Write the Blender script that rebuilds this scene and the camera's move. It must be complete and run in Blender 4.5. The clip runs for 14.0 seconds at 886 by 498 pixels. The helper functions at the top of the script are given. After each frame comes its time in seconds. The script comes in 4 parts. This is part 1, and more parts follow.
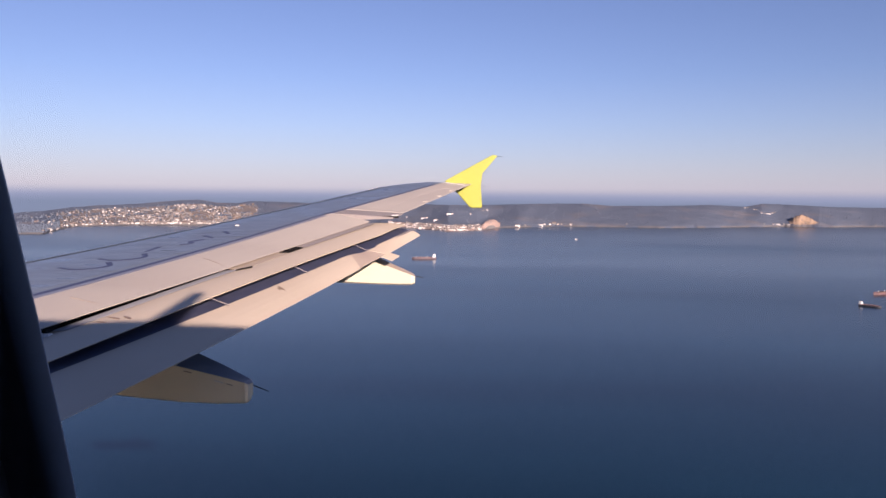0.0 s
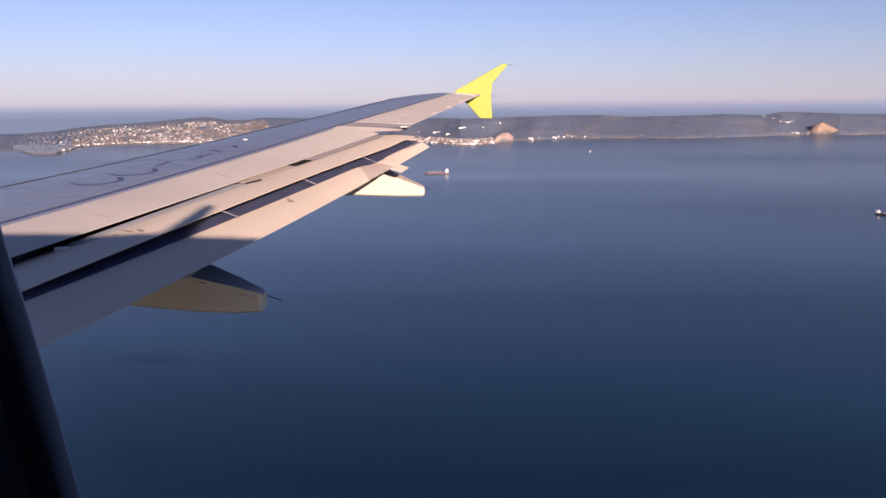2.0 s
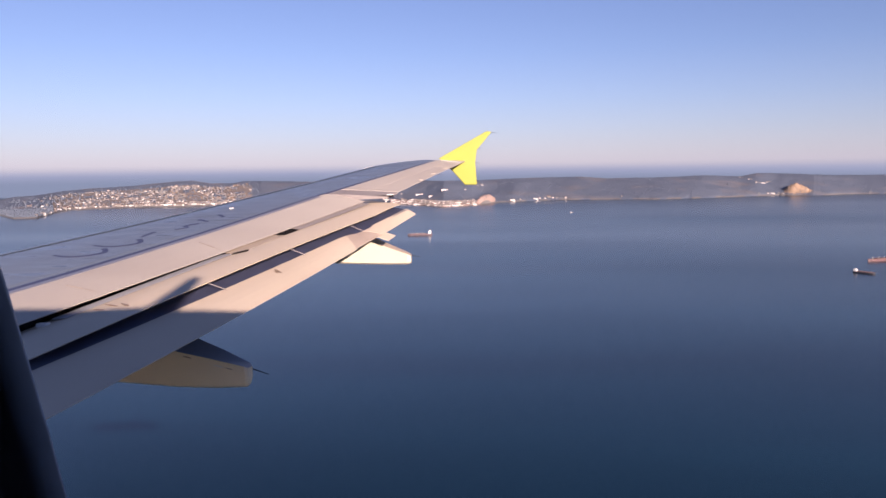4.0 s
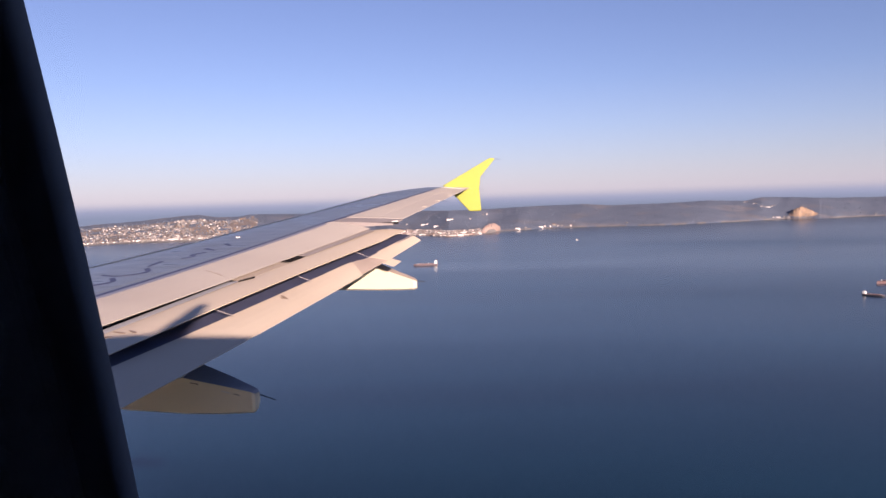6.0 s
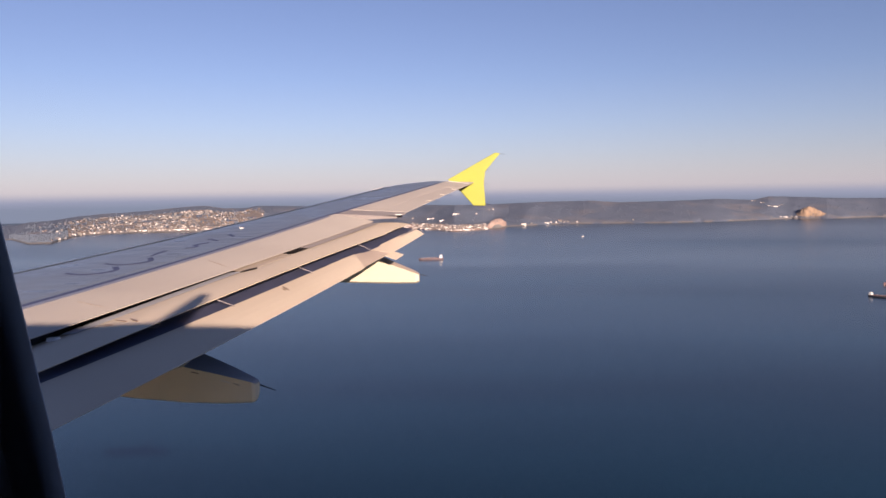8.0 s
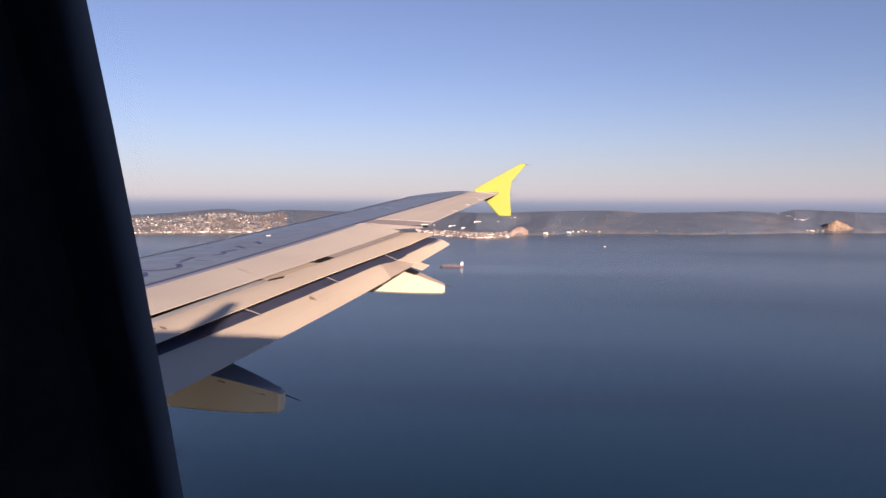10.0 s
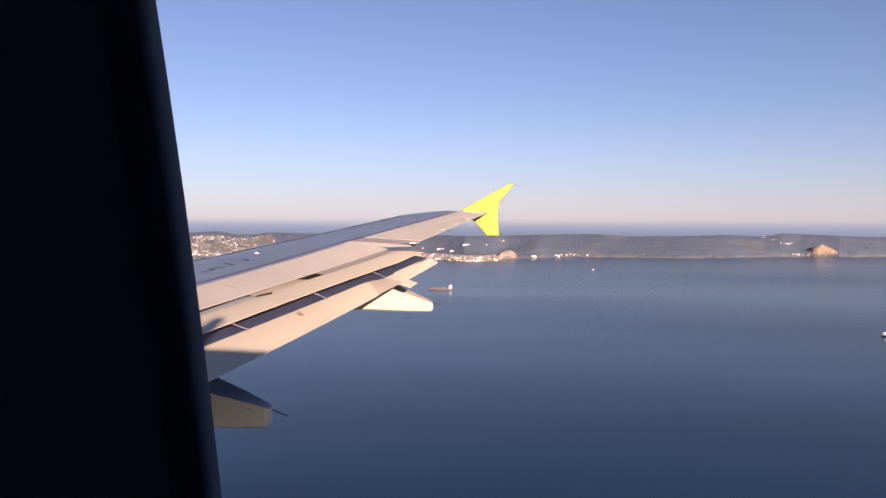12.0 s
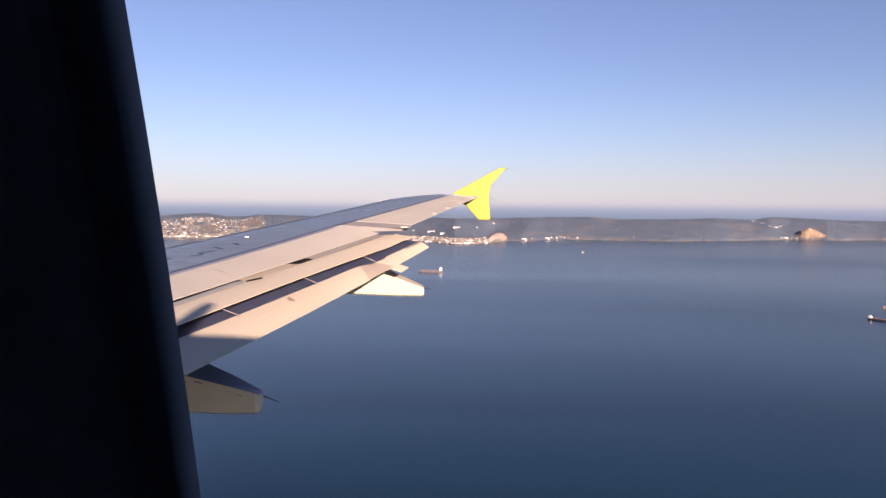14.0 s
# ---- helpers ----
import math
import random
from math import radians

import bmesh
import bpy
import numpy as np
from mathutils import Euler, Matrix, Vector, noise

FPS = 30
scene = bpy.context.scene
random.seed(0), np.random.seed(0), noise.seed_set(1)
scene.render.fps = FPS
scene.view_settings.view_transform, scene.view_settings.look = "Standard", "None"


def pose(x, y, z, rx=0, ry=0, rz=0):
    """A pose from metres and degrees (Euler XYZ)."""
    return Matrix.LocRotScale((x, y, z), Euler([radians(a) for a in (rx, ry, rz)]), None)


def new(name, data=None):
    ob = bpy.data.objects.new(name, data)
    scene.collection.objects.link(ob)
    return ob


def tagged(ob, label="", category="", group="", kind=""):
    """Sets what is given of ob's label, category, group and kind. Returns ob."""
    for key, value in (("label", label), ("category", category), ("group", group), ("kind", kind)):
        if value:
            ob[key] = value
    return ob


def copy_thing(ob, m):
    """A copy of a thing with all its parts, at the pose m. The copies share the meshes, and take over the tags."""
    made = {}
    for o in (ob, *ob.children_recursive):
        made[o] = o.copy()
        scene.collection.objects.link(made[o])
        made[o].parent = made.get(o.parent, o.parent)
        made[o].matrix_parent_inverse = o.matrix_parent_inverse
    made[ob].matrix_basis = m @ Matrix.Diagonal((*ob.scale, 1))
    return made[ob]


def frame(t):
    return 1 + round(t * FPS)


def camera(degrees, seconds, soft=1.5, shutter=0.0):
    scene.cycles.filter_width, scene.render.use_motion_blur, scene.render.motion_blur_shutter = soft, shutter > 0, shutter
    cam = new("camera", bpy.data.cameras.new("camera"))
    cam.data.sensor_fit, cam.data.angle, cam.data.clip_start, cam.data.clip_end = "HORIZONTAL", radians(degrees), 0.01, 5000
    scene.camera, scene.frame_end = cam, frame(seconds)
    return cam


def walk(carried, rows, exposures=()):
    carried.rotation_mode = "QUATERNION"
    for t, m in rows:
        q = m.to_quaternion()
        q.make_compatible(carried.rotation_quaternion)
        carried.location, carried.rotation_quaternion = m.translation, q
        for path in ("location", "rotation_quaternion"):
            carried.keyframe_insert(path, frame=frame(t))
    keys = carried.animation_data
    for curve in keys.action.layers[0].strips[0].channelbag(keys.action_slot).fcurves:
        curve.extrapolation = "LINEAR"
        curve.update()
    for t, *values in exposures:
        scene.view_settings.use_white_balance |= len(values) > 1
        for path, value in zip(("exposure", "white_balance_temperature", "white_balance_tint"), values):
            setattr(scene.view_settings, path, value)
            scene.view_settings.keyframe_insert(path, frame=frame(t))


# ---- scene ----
cam = camera(62.6, 14.0, soft=1.5)

# ---- attitude of the airliner in its turn over the bay ----
ALT = 138.5
HULL = Matrix.Translation((0, 0, ALT)) @ pose(0, 0, 0, -3.565, -1.349, 0.913)

# ---- the camera's way in the hand of a passenger, in the airliner's own axes: seconds, x, y, z, turn ----
ROWS = [
    (0, 9.1394, 1.645, 1.318, 89.20, 0.71, 1.66),
    (0.5, 9.1385, 1.626, 1.314, 89.33, 1.39, 2.53),
    (1, 9.1477, 1.632, 1.302, 89.66, 1.70, 2.68),
    (1.5, 9.1732, 1.624, 1.295, 89.42, 1.70, 1.88),
    (2, 9.1876, 1.615, 1.270, 82.53, 1.60, 2.64),
    (2.5, 9.1653, 1.646, 1.311, 78.78, -0.93, 1.86),
    (3, 9.0996, 1.677, 1.401, 84.24, -0.08, 1.52),
    (5.5, 9.2065, 1.590, 1.268, 88.70, 2.93, 1.54),
    (6, 9.1440, 1.610, 1.290, 89.66, 2.93, 1.73),
    (6.5, 9.1837, 1.568, 1.280, 90.03, 3.64, 1.61),
    (7, 9.1913, 1.577, 1.277, 89.39, 2.79, 1.53),
    (7.5, 9.0979, 1.679, 1.451, 87.17, 0.37, 2.61),
    (8, 9.1835, 1.599, 1.282, 89.24, 2.05, 2.17),
    (10.5, 9.1039, 1.648, 1.347, 89.84, 0.69, 4.05),
    (11, 9.1168, 1.626, 1.317, 89.32, 0.44, 3.82),
    (11.5, 9.1104, 1.630, 1.342, 89.75, 0.37, 2.88),
    (12, 9.1210, 1.598, 1.266, 91.64, 0.83, 2.94),
    (12.5, 9.1162, 1.588, 1.264, 90.83, 2.18, 3.22),
    (13, 9.0886, 1.647, 1.328, 89.83, 1.58, 2.87),
    (13.5, 9.1051, 1.634, 1.296, 90.36, 0.84, 2.21),
    (14, 9.1060, 1.639, 1.296, 90.25, 0.68, 2.18),
]
walk(cam, [(t, HULL @ pose(*r)) for t, *r in ROWS],
     [(0.0, 1.08, 6150, 40), (1.5, 1.13, 6260, 42), (3.0, 1.15, 6200, 41), (5.5, 1.24, 6330, 42), (6.5, 1.16, 6380, 42), (8.0, 1.06, 6560, 37), (11.0, 1.18, 6560, 37), (12.5, 1.3, 6560, 37), (14.0, 1.34, 6520, 36)])

# ---- light ----
SUN_WAY = (HULL.to_3x3() @ Vector((0.45, -math.cos(radians(15.6)), math.sin(radians(15.6))))).normalized()
SUN_ELEV = math.asin(SUN_WAY.z)
SUN_AZ = math.atan2(SUN_WAY.x, SUN_WAY.y)

world = bpy.data.worlds.new("world")
scene.world = world
world.use_nodes = True
wn = world.node_tree
sky = wn.nodes.new("ShaderNodeTexSky")
sky.sky_type = "NISHITA"
sky.sun_disc = False
sky.sun_elevation = SUN_ELEV
sky.sun_rotation = SUN_AZ
sky.altitude = 200
sky.air_density = 1.0
sky.dust_density = 0.05
sky.ozone_density = 4.4
soften = wn.nodes.new("ShaderNodeHueSaturation")
soften.inputs["Saturation"].default_value = 0.90
wn.links.new(sky.outputs[0], soften.inputs["Color"])
wn.links.new(soften.outputs[0], wn.nodes["Background"].inputs[0])
wn.nodes["Background"].inputs[1].default_value = 0.052

sun = new("sun", bpy.data.lights.new("sun", "SUN"))
sun.data.energy = 5.0
sun.data.angle = radians(0.6)
sun.data.color = (1.0, 0.85, 0.60)
sun.matrix_world = Matrix.Translation((0, -60, ALT + 60)) @ SUN_WAY.to_track_quat("Z", "Y").to_matrix().to_4x4()


# ---- materials ----
def mat(name, color, rough=0.5, metal=0.0, spread=0.12, scale=2.0, fine=30.0, bump=0.0, stretch=(1, 1, 1), dirt=None, dirt_amount=0.3,
        dirt_scale=1.0, spec=0.5, island=0.0, rand=0.0, second=None, second_at=0.5, second_scale=0.01):
    """A surface with its colour varied at two scales, dirt and fine relief."""
    m = bpy.data.materials.new(name)
    m.use_nodes = True
    nt = m.node_tree
    N, L = nt.nodes, nt.links
    b = N["Principled BSDF"]
    b.inputs["Roughness"].default_value = rough
    b.inputs["Metallic"].default_value = metal
    b.inputs["Specular IOR Level"].default_value = spec
    tc = N.new("ShaderNodeTexCoord")
    mp = N.new("ShaderNodeMapping")
    mp.inputs["Scale"].default_value = stretch
    L.new(tc.outputs["Object"], mp.inputs[0])

    def noise_at(s, detail=5):
        n = N.new("ShaderNodeTexNoise")
        n.inputs["Scale"].default_value = s
        n.inputs["Detail"].default_value = detail
        L.new(mp.outputs[0], n.inputs["Vector"])
        return n.outputs["Fac"]

    def mix(a, c, fac, mode="MIX"):
        x = N.new("ShaderNodeMix")
        x.data_type = "RGBA"
        x.blend_type = mode
        for sock, val in ((x.inputs[0], fac), (x.inputs[6], a), (x.inputs[7], c)):
            if hasattr(val, "links"):
                L.new(val, sock)
            else:
                sock.default_value = val if isinstance(val, float) else (*val, 1.0)
        return x.outputs[2]

    def ramp(src, lo, hi):
        r = N.new("ShaderNodeMapRange")
        r.inputs[1].default_value, r.inputs[2].default_value = lo, hi
        L.new(src, r.inputs[0])
        return r.outputs[0]

    dark = tuple(c * (1 - spread) for c in color)
    light = tuple(min(1.0, c * (1 + spread)) for c in color)
    col = mix(dark, light, ramp(noise_at(scale), 0.3, 0.7))
    if second:
        col = mix(col, second, ramp(noise_at(second_scale, 6), second_at - 0.05, second_at + 0.06))
    fn = ramp(noise_at(fine, 3), 0.3, 0.7)
    col = mix(col, mix(dark, light, fn), 0.35)
    if dirt:
        d = ramp(noise_at(dirt_scale, 8), 0.52, 0.72)
        mul = N.new("ShaderNodeMath")
        mul.operation = "MULTIPLY"
        L.new(d, mul.inputs[0])
        mul.inputs[1].default_value = dirt_amount
        col = mix(col, dirt, mul.outputs[0])
    if island or rand:
        src = N.new("ShaderNodeNewGeometry").outputs["Random Per Island"] if island else N.new("ShaderNodeObjectInfo").outputs["Random"]
        k = island or rand
        hs = N.new("ShaderNodeHueSaturation")
        r = N.new("ShaderNodeMapRange")
        r.inputs[3].default_value, r.inputs[4].default_value = 1 - k, 1 + k
        L.new(src, r.inputs[0])
        L.new(r.outputs[0], hs.inputs["Value"])
        L.new(col, hs.inputs["Color"])
        col = hs.outputs[0]
    L.new(col, b.inputs["Base Color"])
    rr = N.new("ShaderNodeMapRange")
    rr.inputs[3].default_value, rr.inputs[4].default_value = max(0.02, rough - 0.08), min(1, rough + 0.1)
    L.new(fn, rr.inputs[0])
    L.new(rr.outputs[0], b.inputs["Roughness"])
    if bump:
        bp = N.new("ShaderNodeBump")
        bp.inputs["Strength"].default_value = 1.0
        bp.inputs["Distance"].default_value = bump
        L.new(fn, bp.inputs["Height"])
        L.new(bp.outputs[0], b.inputs["Normal"])
    return m


M_SKIN = mat("wing_skin_paint", (0.128, 0.155, 0.188), 0.34, spread=0.06, scale=0.8, fine=5, dirt=(0.09, 0.09, 0.1), dirt_amount=0.25, stretch=(0.4, 1.6, 1))
M_SLAT = mat("slat_metal", (0.225, 0.225, 0.247), 0.35, metal=0.3, spread=0.06, scale=1.5, fine=20)
M_EDGE = mat("slat_paint", (0.132, 0.158, 0.19), 0.4, spread=0.06, scale=1.5, fine=20)
M_PANEL = mat("panel_paint", (0.425, 0.385, 0.335), 0.6, spec=0.15, spread=0.05, scale=0.9, fine=18, dirt=(0.25, 0.21, 0.185), dirt_amount=0.22, dirt_scale=0.8, stretch=(0.35, 1.5, 1))
M_FLAP = mat("flap_paint", (0.56, 0.475, 0.365), 0.6, spec=0.15, spread=0.03, scale=0.9, fine=18, dirt=(0.30, 0.23, 0.165), dirt_amount=0.10, dirt_scale=0.8, stretch=(0.8, 1.1, 1))
M_SLOT = mat("slot_navy", (0.038, 0.046, 0.086), 0.5, spread=0.3, scale=4, fine=20)
# near-black, mostly standing for the shade inside openings
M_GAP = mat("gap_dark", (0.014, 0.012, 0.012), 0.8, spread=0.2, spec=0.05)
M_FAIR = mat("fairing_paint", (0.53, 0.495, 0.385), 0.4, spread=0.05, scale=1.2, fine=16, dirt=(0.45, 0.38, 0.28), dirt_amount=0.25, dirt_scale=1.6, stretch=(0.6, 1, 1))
# tan raised for the shaded fairing, standing for warm light bounced onto it
M_FAIR_LIFTED = mat("tan_fairing_lifted", (0.90, 0.75, 0.49), 0.5, spread=0.07, scale=1.2, fine=16, dirt=(0.55, 0.42, 0.27), dirt_amount=0.35, dirt_scale=1.6, stretch=(0.6, 1, 1))
# dark blue puts the upper face's turn from the sun into its colour
M_FAIRTOP = mat("fairing_top_shade", (0.175, 0.20, 0.275), 0.5, spread=0.08)
M_YELLOW = mat("yellow_paint", (0.30, 0.325, 0.02), 0.45, spread=0.04, scale=1.5, fine=12)
M_MARK = mat("marking_paint", (0.045, 0.055, 0.11), 0.5, spread=0.1, spec=0.2)
M_WHITE = mat("white_paint", (0.656, 0.656, 0.64), 0.35, spread=0.04)
M_STRIP = mat("nose_strip_paint", (0.34, 0.355, 0.39), 0.35, spread=0.06)
M_BLACK = mat("black_rod", (0.02, 0.02, 0.02), 0.5)
M_STAIN = mat("oil_stain", (0.225, 0.15, 0.0975), 0.5, spread=0.3, scale=4)
M_RECESS = mat("recess_paint", (0.42, 0.34, 0.27), 0.6, spread=0.15, scale=3, fine=20, dirt=(0.2, 0.15, 0.11), dirt_amount=0.4, dirt_scale=3)
M_GREY = mat("wing_grey", (0.25, 0.225, 0.215), 0.6, spec=0.15, spread=0.12, scale=1.5, fine=10)
M_STAINED = mat("stained_paint", (0.315, 0.262, 0.203), 0.55, spread=0.2, scale=3, fine=20)
# unseen outer hull, kept dark to cut the light it bounces onto the wing
M_HULL = mat("hull_paint", (0.22, 0.23, 0.25), 0.45, spread=0.06)
M_LINING = mat("cabin_lining", (0.50, 0.56, 0.60), 0.6, spread=0.05, scale=20, fine=300, bump=0.0003)
M_GASKET = mat("window_lip", (0.27, 0.31, 0.38), 0.6, spread=0.08, scale=30)
# scrub's blue-grey carries the distance haze in its base colour
M_SCRUB = mat("hill_scrub_hazed", (0.117, 0.142, 0.188), 0.9, spread=0.10, scale=0.012, fine=0.09, bump=0.8, dirt=(0.205, 0.178, 0.165), dirt_amount=0.6, dirt_scale=0.006, second=(0.085, 0.108, 0.148), second_scale=0.02, spec=0.1)
M_EARTH = mat("bare_earth", (0.40, 0.285, 0.195), 0.95, spread=0.3, scale=0.03, fine=0.25, bump=1.5, spec=0.1, second=(0.21, 0.155, 0.12), second_at=0.56, second_scale=0.035)
M_SAND = mat("shore_sand", (0.165, 0.160, 0.158), 0.95, spread=0.2, scale=0.02, fine=0.2, spec=0.1)
M_SCREE = mat("dry_hillside", (0.215, 0.178, 0.155), 0.95, spread=0.25, scale=0.02, fine=0.15, spec=0.1, second=(0.13, 0.125, 0.125), second_scale=0.012)
M_ROCK = mat("red_rock", (0.38, 0.28, 0.235), 0.95, spread=0.25, scale=0.05, fine=0.3, bump=1.0, spec=0.1)
# leaves take the same haze blue as the scrub
M_CROWN = mat("tree_leaves_hazed", (0.10, 0.126, 0.166), 0.9, spread=0.15, scale=0.05, fine=0.5, island=0.10, spec=0.1)
# all renders but the white are dulled to stand for haze
M_HOUSE = [mat("house_render_%s" % n, c, 0.9, spread=0.1, scale=0.2, fine=2, rand=0.25) for n, c in
           (("white", (0.56, 0.53, 0.50)), ("cream", (0.185, 0.175, 0.165)), ("pink", (0.19, 0.155, 0.14)), ("grey", (0.14, 0.142, 0.148)))]
M_ROOF = [mat("roof_%s" % n, c, 0.9, spread=0.15, scale=0.3, fine=2, rand=0.2) for n, c in
          (("tile", (0.17, 0.115, 0.095)), ("sheet", (0.22, 0.215, 0.215)), ("dark", (0.11, 0.10, 0.098)))]
# both reds are greyed to stand for haze, the second more
M_RED = mat("red_hull_paint", (0.145, 0.085, 0.088), 0.5, spread=0.12, scale=0.1, fine=1)
M_RED_HAZED = mat("hazed_red_hull_paint", (0.125, 0.095, 0.105), 0.6, spread=0.15, scale=0.1, fine=1)
M_NAVY = mat("dark_hull_paint", (0.04, 0.045, 0.06), 0.5, spread=0.12, scale=0.1, fine=1)
M_DECK = mat("deck_paint", (0.15, 0.09, 0.08), 0.7, spread=0.12, scale=0.1, fine=1)


def sea_material():
    m = bpy.data.materials.new("sea_water")
    m.use_nodes = True
    nt = m.node_tree
    N, L = nt.nodes, nt.links
    b = N["Principled BSDF"]
    b.inputs["IOR"].default_value = 1.33
    b.inputs["Specular Tint"].default_value = (0.55, 0.86, 1.0, 1.0)
    b.inputs["Specular IOR Level"].default_value = 0.32
    b.inputs["Roughness"].default_value = 0.22
    tc = N.new("ShaderNodeTexCoord")

    def nz(scale, detail, stretch=(1, 1, 1)):
        mp = N.new("ShaderNodeMapping")
        mp.inputs["Scale"].default_value = stretch
        L.new(tc.outputs["Object"], mp.inputs[0])
        n = N.new("ShaderNodeTexNoise")
        n.inputs["Scale"].default_value = scale
        n.inputs["Detail"].default_value = detail
        L.new(mp.outputs[0], n.inputs["Vector"])
        return n.outputs["Fac"]

    # paler streaks in the base colour stand for calm water's brighter reflections
    big = nz(0.0026, 6, (0.3, 1.6, 1))
    ramp = N.new("ShaderNodeValToRGB")
    ramp.color_ramp.elements[0].position, ramp.color_ramp.elements[1].position = 0.42, 0.72
    ramp.color_ramp.elements[0].color = (0.001, 0.011, 0.0235, 1)
    ramp.color_ramp.elements[1].color = (0.0035, 0.031, 0.056, 1)
    L.new(big, ramp.inputs[0])
    L.new(ramp.outputs[0], b.inputs["Base Color"])
    rr = N.new("ShaderNodeMapRange")
    rr.inputs[1].default_value, rr.inputs[2].default_value = 0.3, 0.7
    rr.inputs[3].default_value, rr.inputs[4].default_value = 0.16, 0.28
    L.new(nz(0.0012, 6, (0.35, 1.2, 1)), rr.inputs[0])
    L.new(rr.outputs[0], b.inputs["Roughness"])
    b1 = N.new("ShaderNodeBump")
    b1.inputs["Strength"].default_value = 0.6
    b1.inputs["Distance"].default_value = 0.10
    L.new(nz(0.75, 5, (1, 0.6, 1)), b1.inputs["Height"])
    calm = N.new("ShaderNodeMapRange")
    calm.inputs[1].default_value, calm.inputs[2].default_value = 0.38, 0.66
    calm.inputs[3].default_value, calm.inputs[4].default_value = 1.0, 0.15
    L.new(nz(0.0022, 6, (0.3, 1.3, 1)), calm.inputs[0])
    L.new(calm.outputs[0], b1.inputs["Strength"])
    L.new(b1.outputs[0], b.inputs["Normal"])
    return m


def distance_material():
    """Sea and air too far off to tell apart: haze as a glowing gradient, thinning out into the sky."""
    m = bpy.data.materials.new("far_sea_haze_glow")
    m.use_nodes = True
    nt = m.node_tree
    nt.nodes.remove(nt.nodes["Principled BSDF"])
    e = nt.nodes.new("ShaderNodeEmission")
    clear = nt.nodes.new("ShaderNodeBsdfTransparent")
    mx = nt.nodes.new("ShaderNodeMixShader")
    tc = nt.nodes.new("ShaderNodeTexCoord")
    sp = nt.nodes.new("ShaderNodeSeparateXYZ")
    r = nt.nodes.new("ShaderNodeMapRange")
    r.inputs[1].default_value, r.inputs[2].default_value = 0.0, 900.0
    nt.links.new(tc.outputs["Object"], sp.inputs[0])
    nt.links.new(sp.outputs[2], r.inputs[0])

    def steps(stops):
        c = nt.nodes.new("ShaderNodeValToRGB")
        els = c.color_ramp.elements
        while len(els) < len(stops):
            els.new(0.5)
        for el, (at, col) in zip(els, stops):
            el.position, el.color = at, (*col, 1)
        nt.links.new(r.outputs[0], c.inputs[0])
        return c.outputs[0]

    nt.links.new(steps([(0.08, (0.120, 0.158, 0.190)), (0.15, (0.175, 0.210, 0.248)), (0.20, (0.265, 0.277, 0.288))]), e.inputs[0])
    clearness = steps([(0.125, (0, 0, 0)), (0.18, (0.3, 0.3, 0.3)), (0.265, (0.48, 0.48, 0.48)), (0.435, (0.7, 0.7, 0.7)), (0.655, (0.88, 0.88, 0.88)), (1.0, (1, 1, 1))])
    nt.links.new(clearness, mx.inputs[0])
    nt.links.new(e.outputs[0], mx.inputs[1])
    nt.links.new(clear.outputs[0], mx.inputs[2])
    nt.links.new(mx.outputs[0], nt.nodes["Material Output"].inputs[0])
    return m


def pane_material():
    m = bpy.data.materials.new("acrylic_pane")
    m.use_nodes = True
    nt = m.node_tree
    nt.nodes.remove(nt.nodes["Principled BSDF"])
    tr = nt.nodes.new("ShaderNodeBsdfTransparent")
    tr.inputs[0].default_value = (0.97, 0.98, 0.98, 1)
    gl = nt.nodes.new("ShaderNodeBsdfGlossy")
    gl.inputs["Roughness"].default_value = 0.03
    mx = nt.nodes.new("ShaderNodeMixShader")
    mx.inputs[0].default_value = 0.04
    nt.links.new(tr.outputs[0], mx.inputs[1])
    nt.links.new(gl.outputs[0], mx.inputs[2])
    nt.links.new(mx.outputs[0], nt.nodes["Material Output"].inputs[0])
    return m


M_SEA = sea_material()
M_FAR = distance_material()
M_ACRYL = pane_material()


# ---- mesh helpers ----
def part(name, bm, material, parent=None, label="", smooth=False):
    """Links a bmesh as one mesh object under a thing or a part."""
    bmesh.ops.recalc_face_normals(bm, faces=bm.faces[:])
    me = bpy.data.meshes.new(name)
    bm.to_mesh(me)
    bm.free()
    for mm in (material if isinstance(material, (list, tuple)) else [material]):
        me.materials.append(mm)
    if smooth:
        me.shade_smooth()
    ob = new(name, me)
    if parent:
        ob.parent = parent
    if label:
        tagged(ob, label)
    return ob


def loft(bm, rings, closed=True, caps=True):
    """Skins rings of equally many points."""
    vs = [[bm.verts.new(p) for p in r] for r in rings]
    n = len(rings[0])
    for a, b in zip(vs, vs[1:]):
        for i in range(n if closed else n - 1):
            j = (i + 1) % n
            bm.faces.new((a[i], a[j], b[j], b[i]))
    if caps:
        bm.faces.new(vs[0])
        bm.faces.new(vs[-1][::-1])
    return vs


def box(bm, x0, x1, y0, y1, z0, z1):
    r = lambda x: [(x, y0, z0), (x, y1, z0), (x, y1, z1), (x, y0, z1)]
    loft(bm, [r(x0), r(x1)])


def rod(bm, a, b, r0, r1, n=8):
    a, b = Vector(a), Vector(b)
    q = (b - a).to_track_quat("Z", "Y")
    ring = lambda c, r: [c + q @ Vector((r * math.cos(2 * math.pi * i / n), r * math.sin(2 * math.pi * i / n), 0)) for i in range(n)]
    loft(bm, [ring(a, r0), ring(b, r1)])


def seq(a, b, n):
    return [a + (b - a) * i / n for i in range(n + 1)]


# ---- the lines of the wing: span station -> place, in the airliner's own axes (x aft, y to starboard, z up) ----
def quad(a, b, c2, c1, c0):
    return lambda y: Vector((a + b * y, y, c2 * y * y + c1 * y + c0))


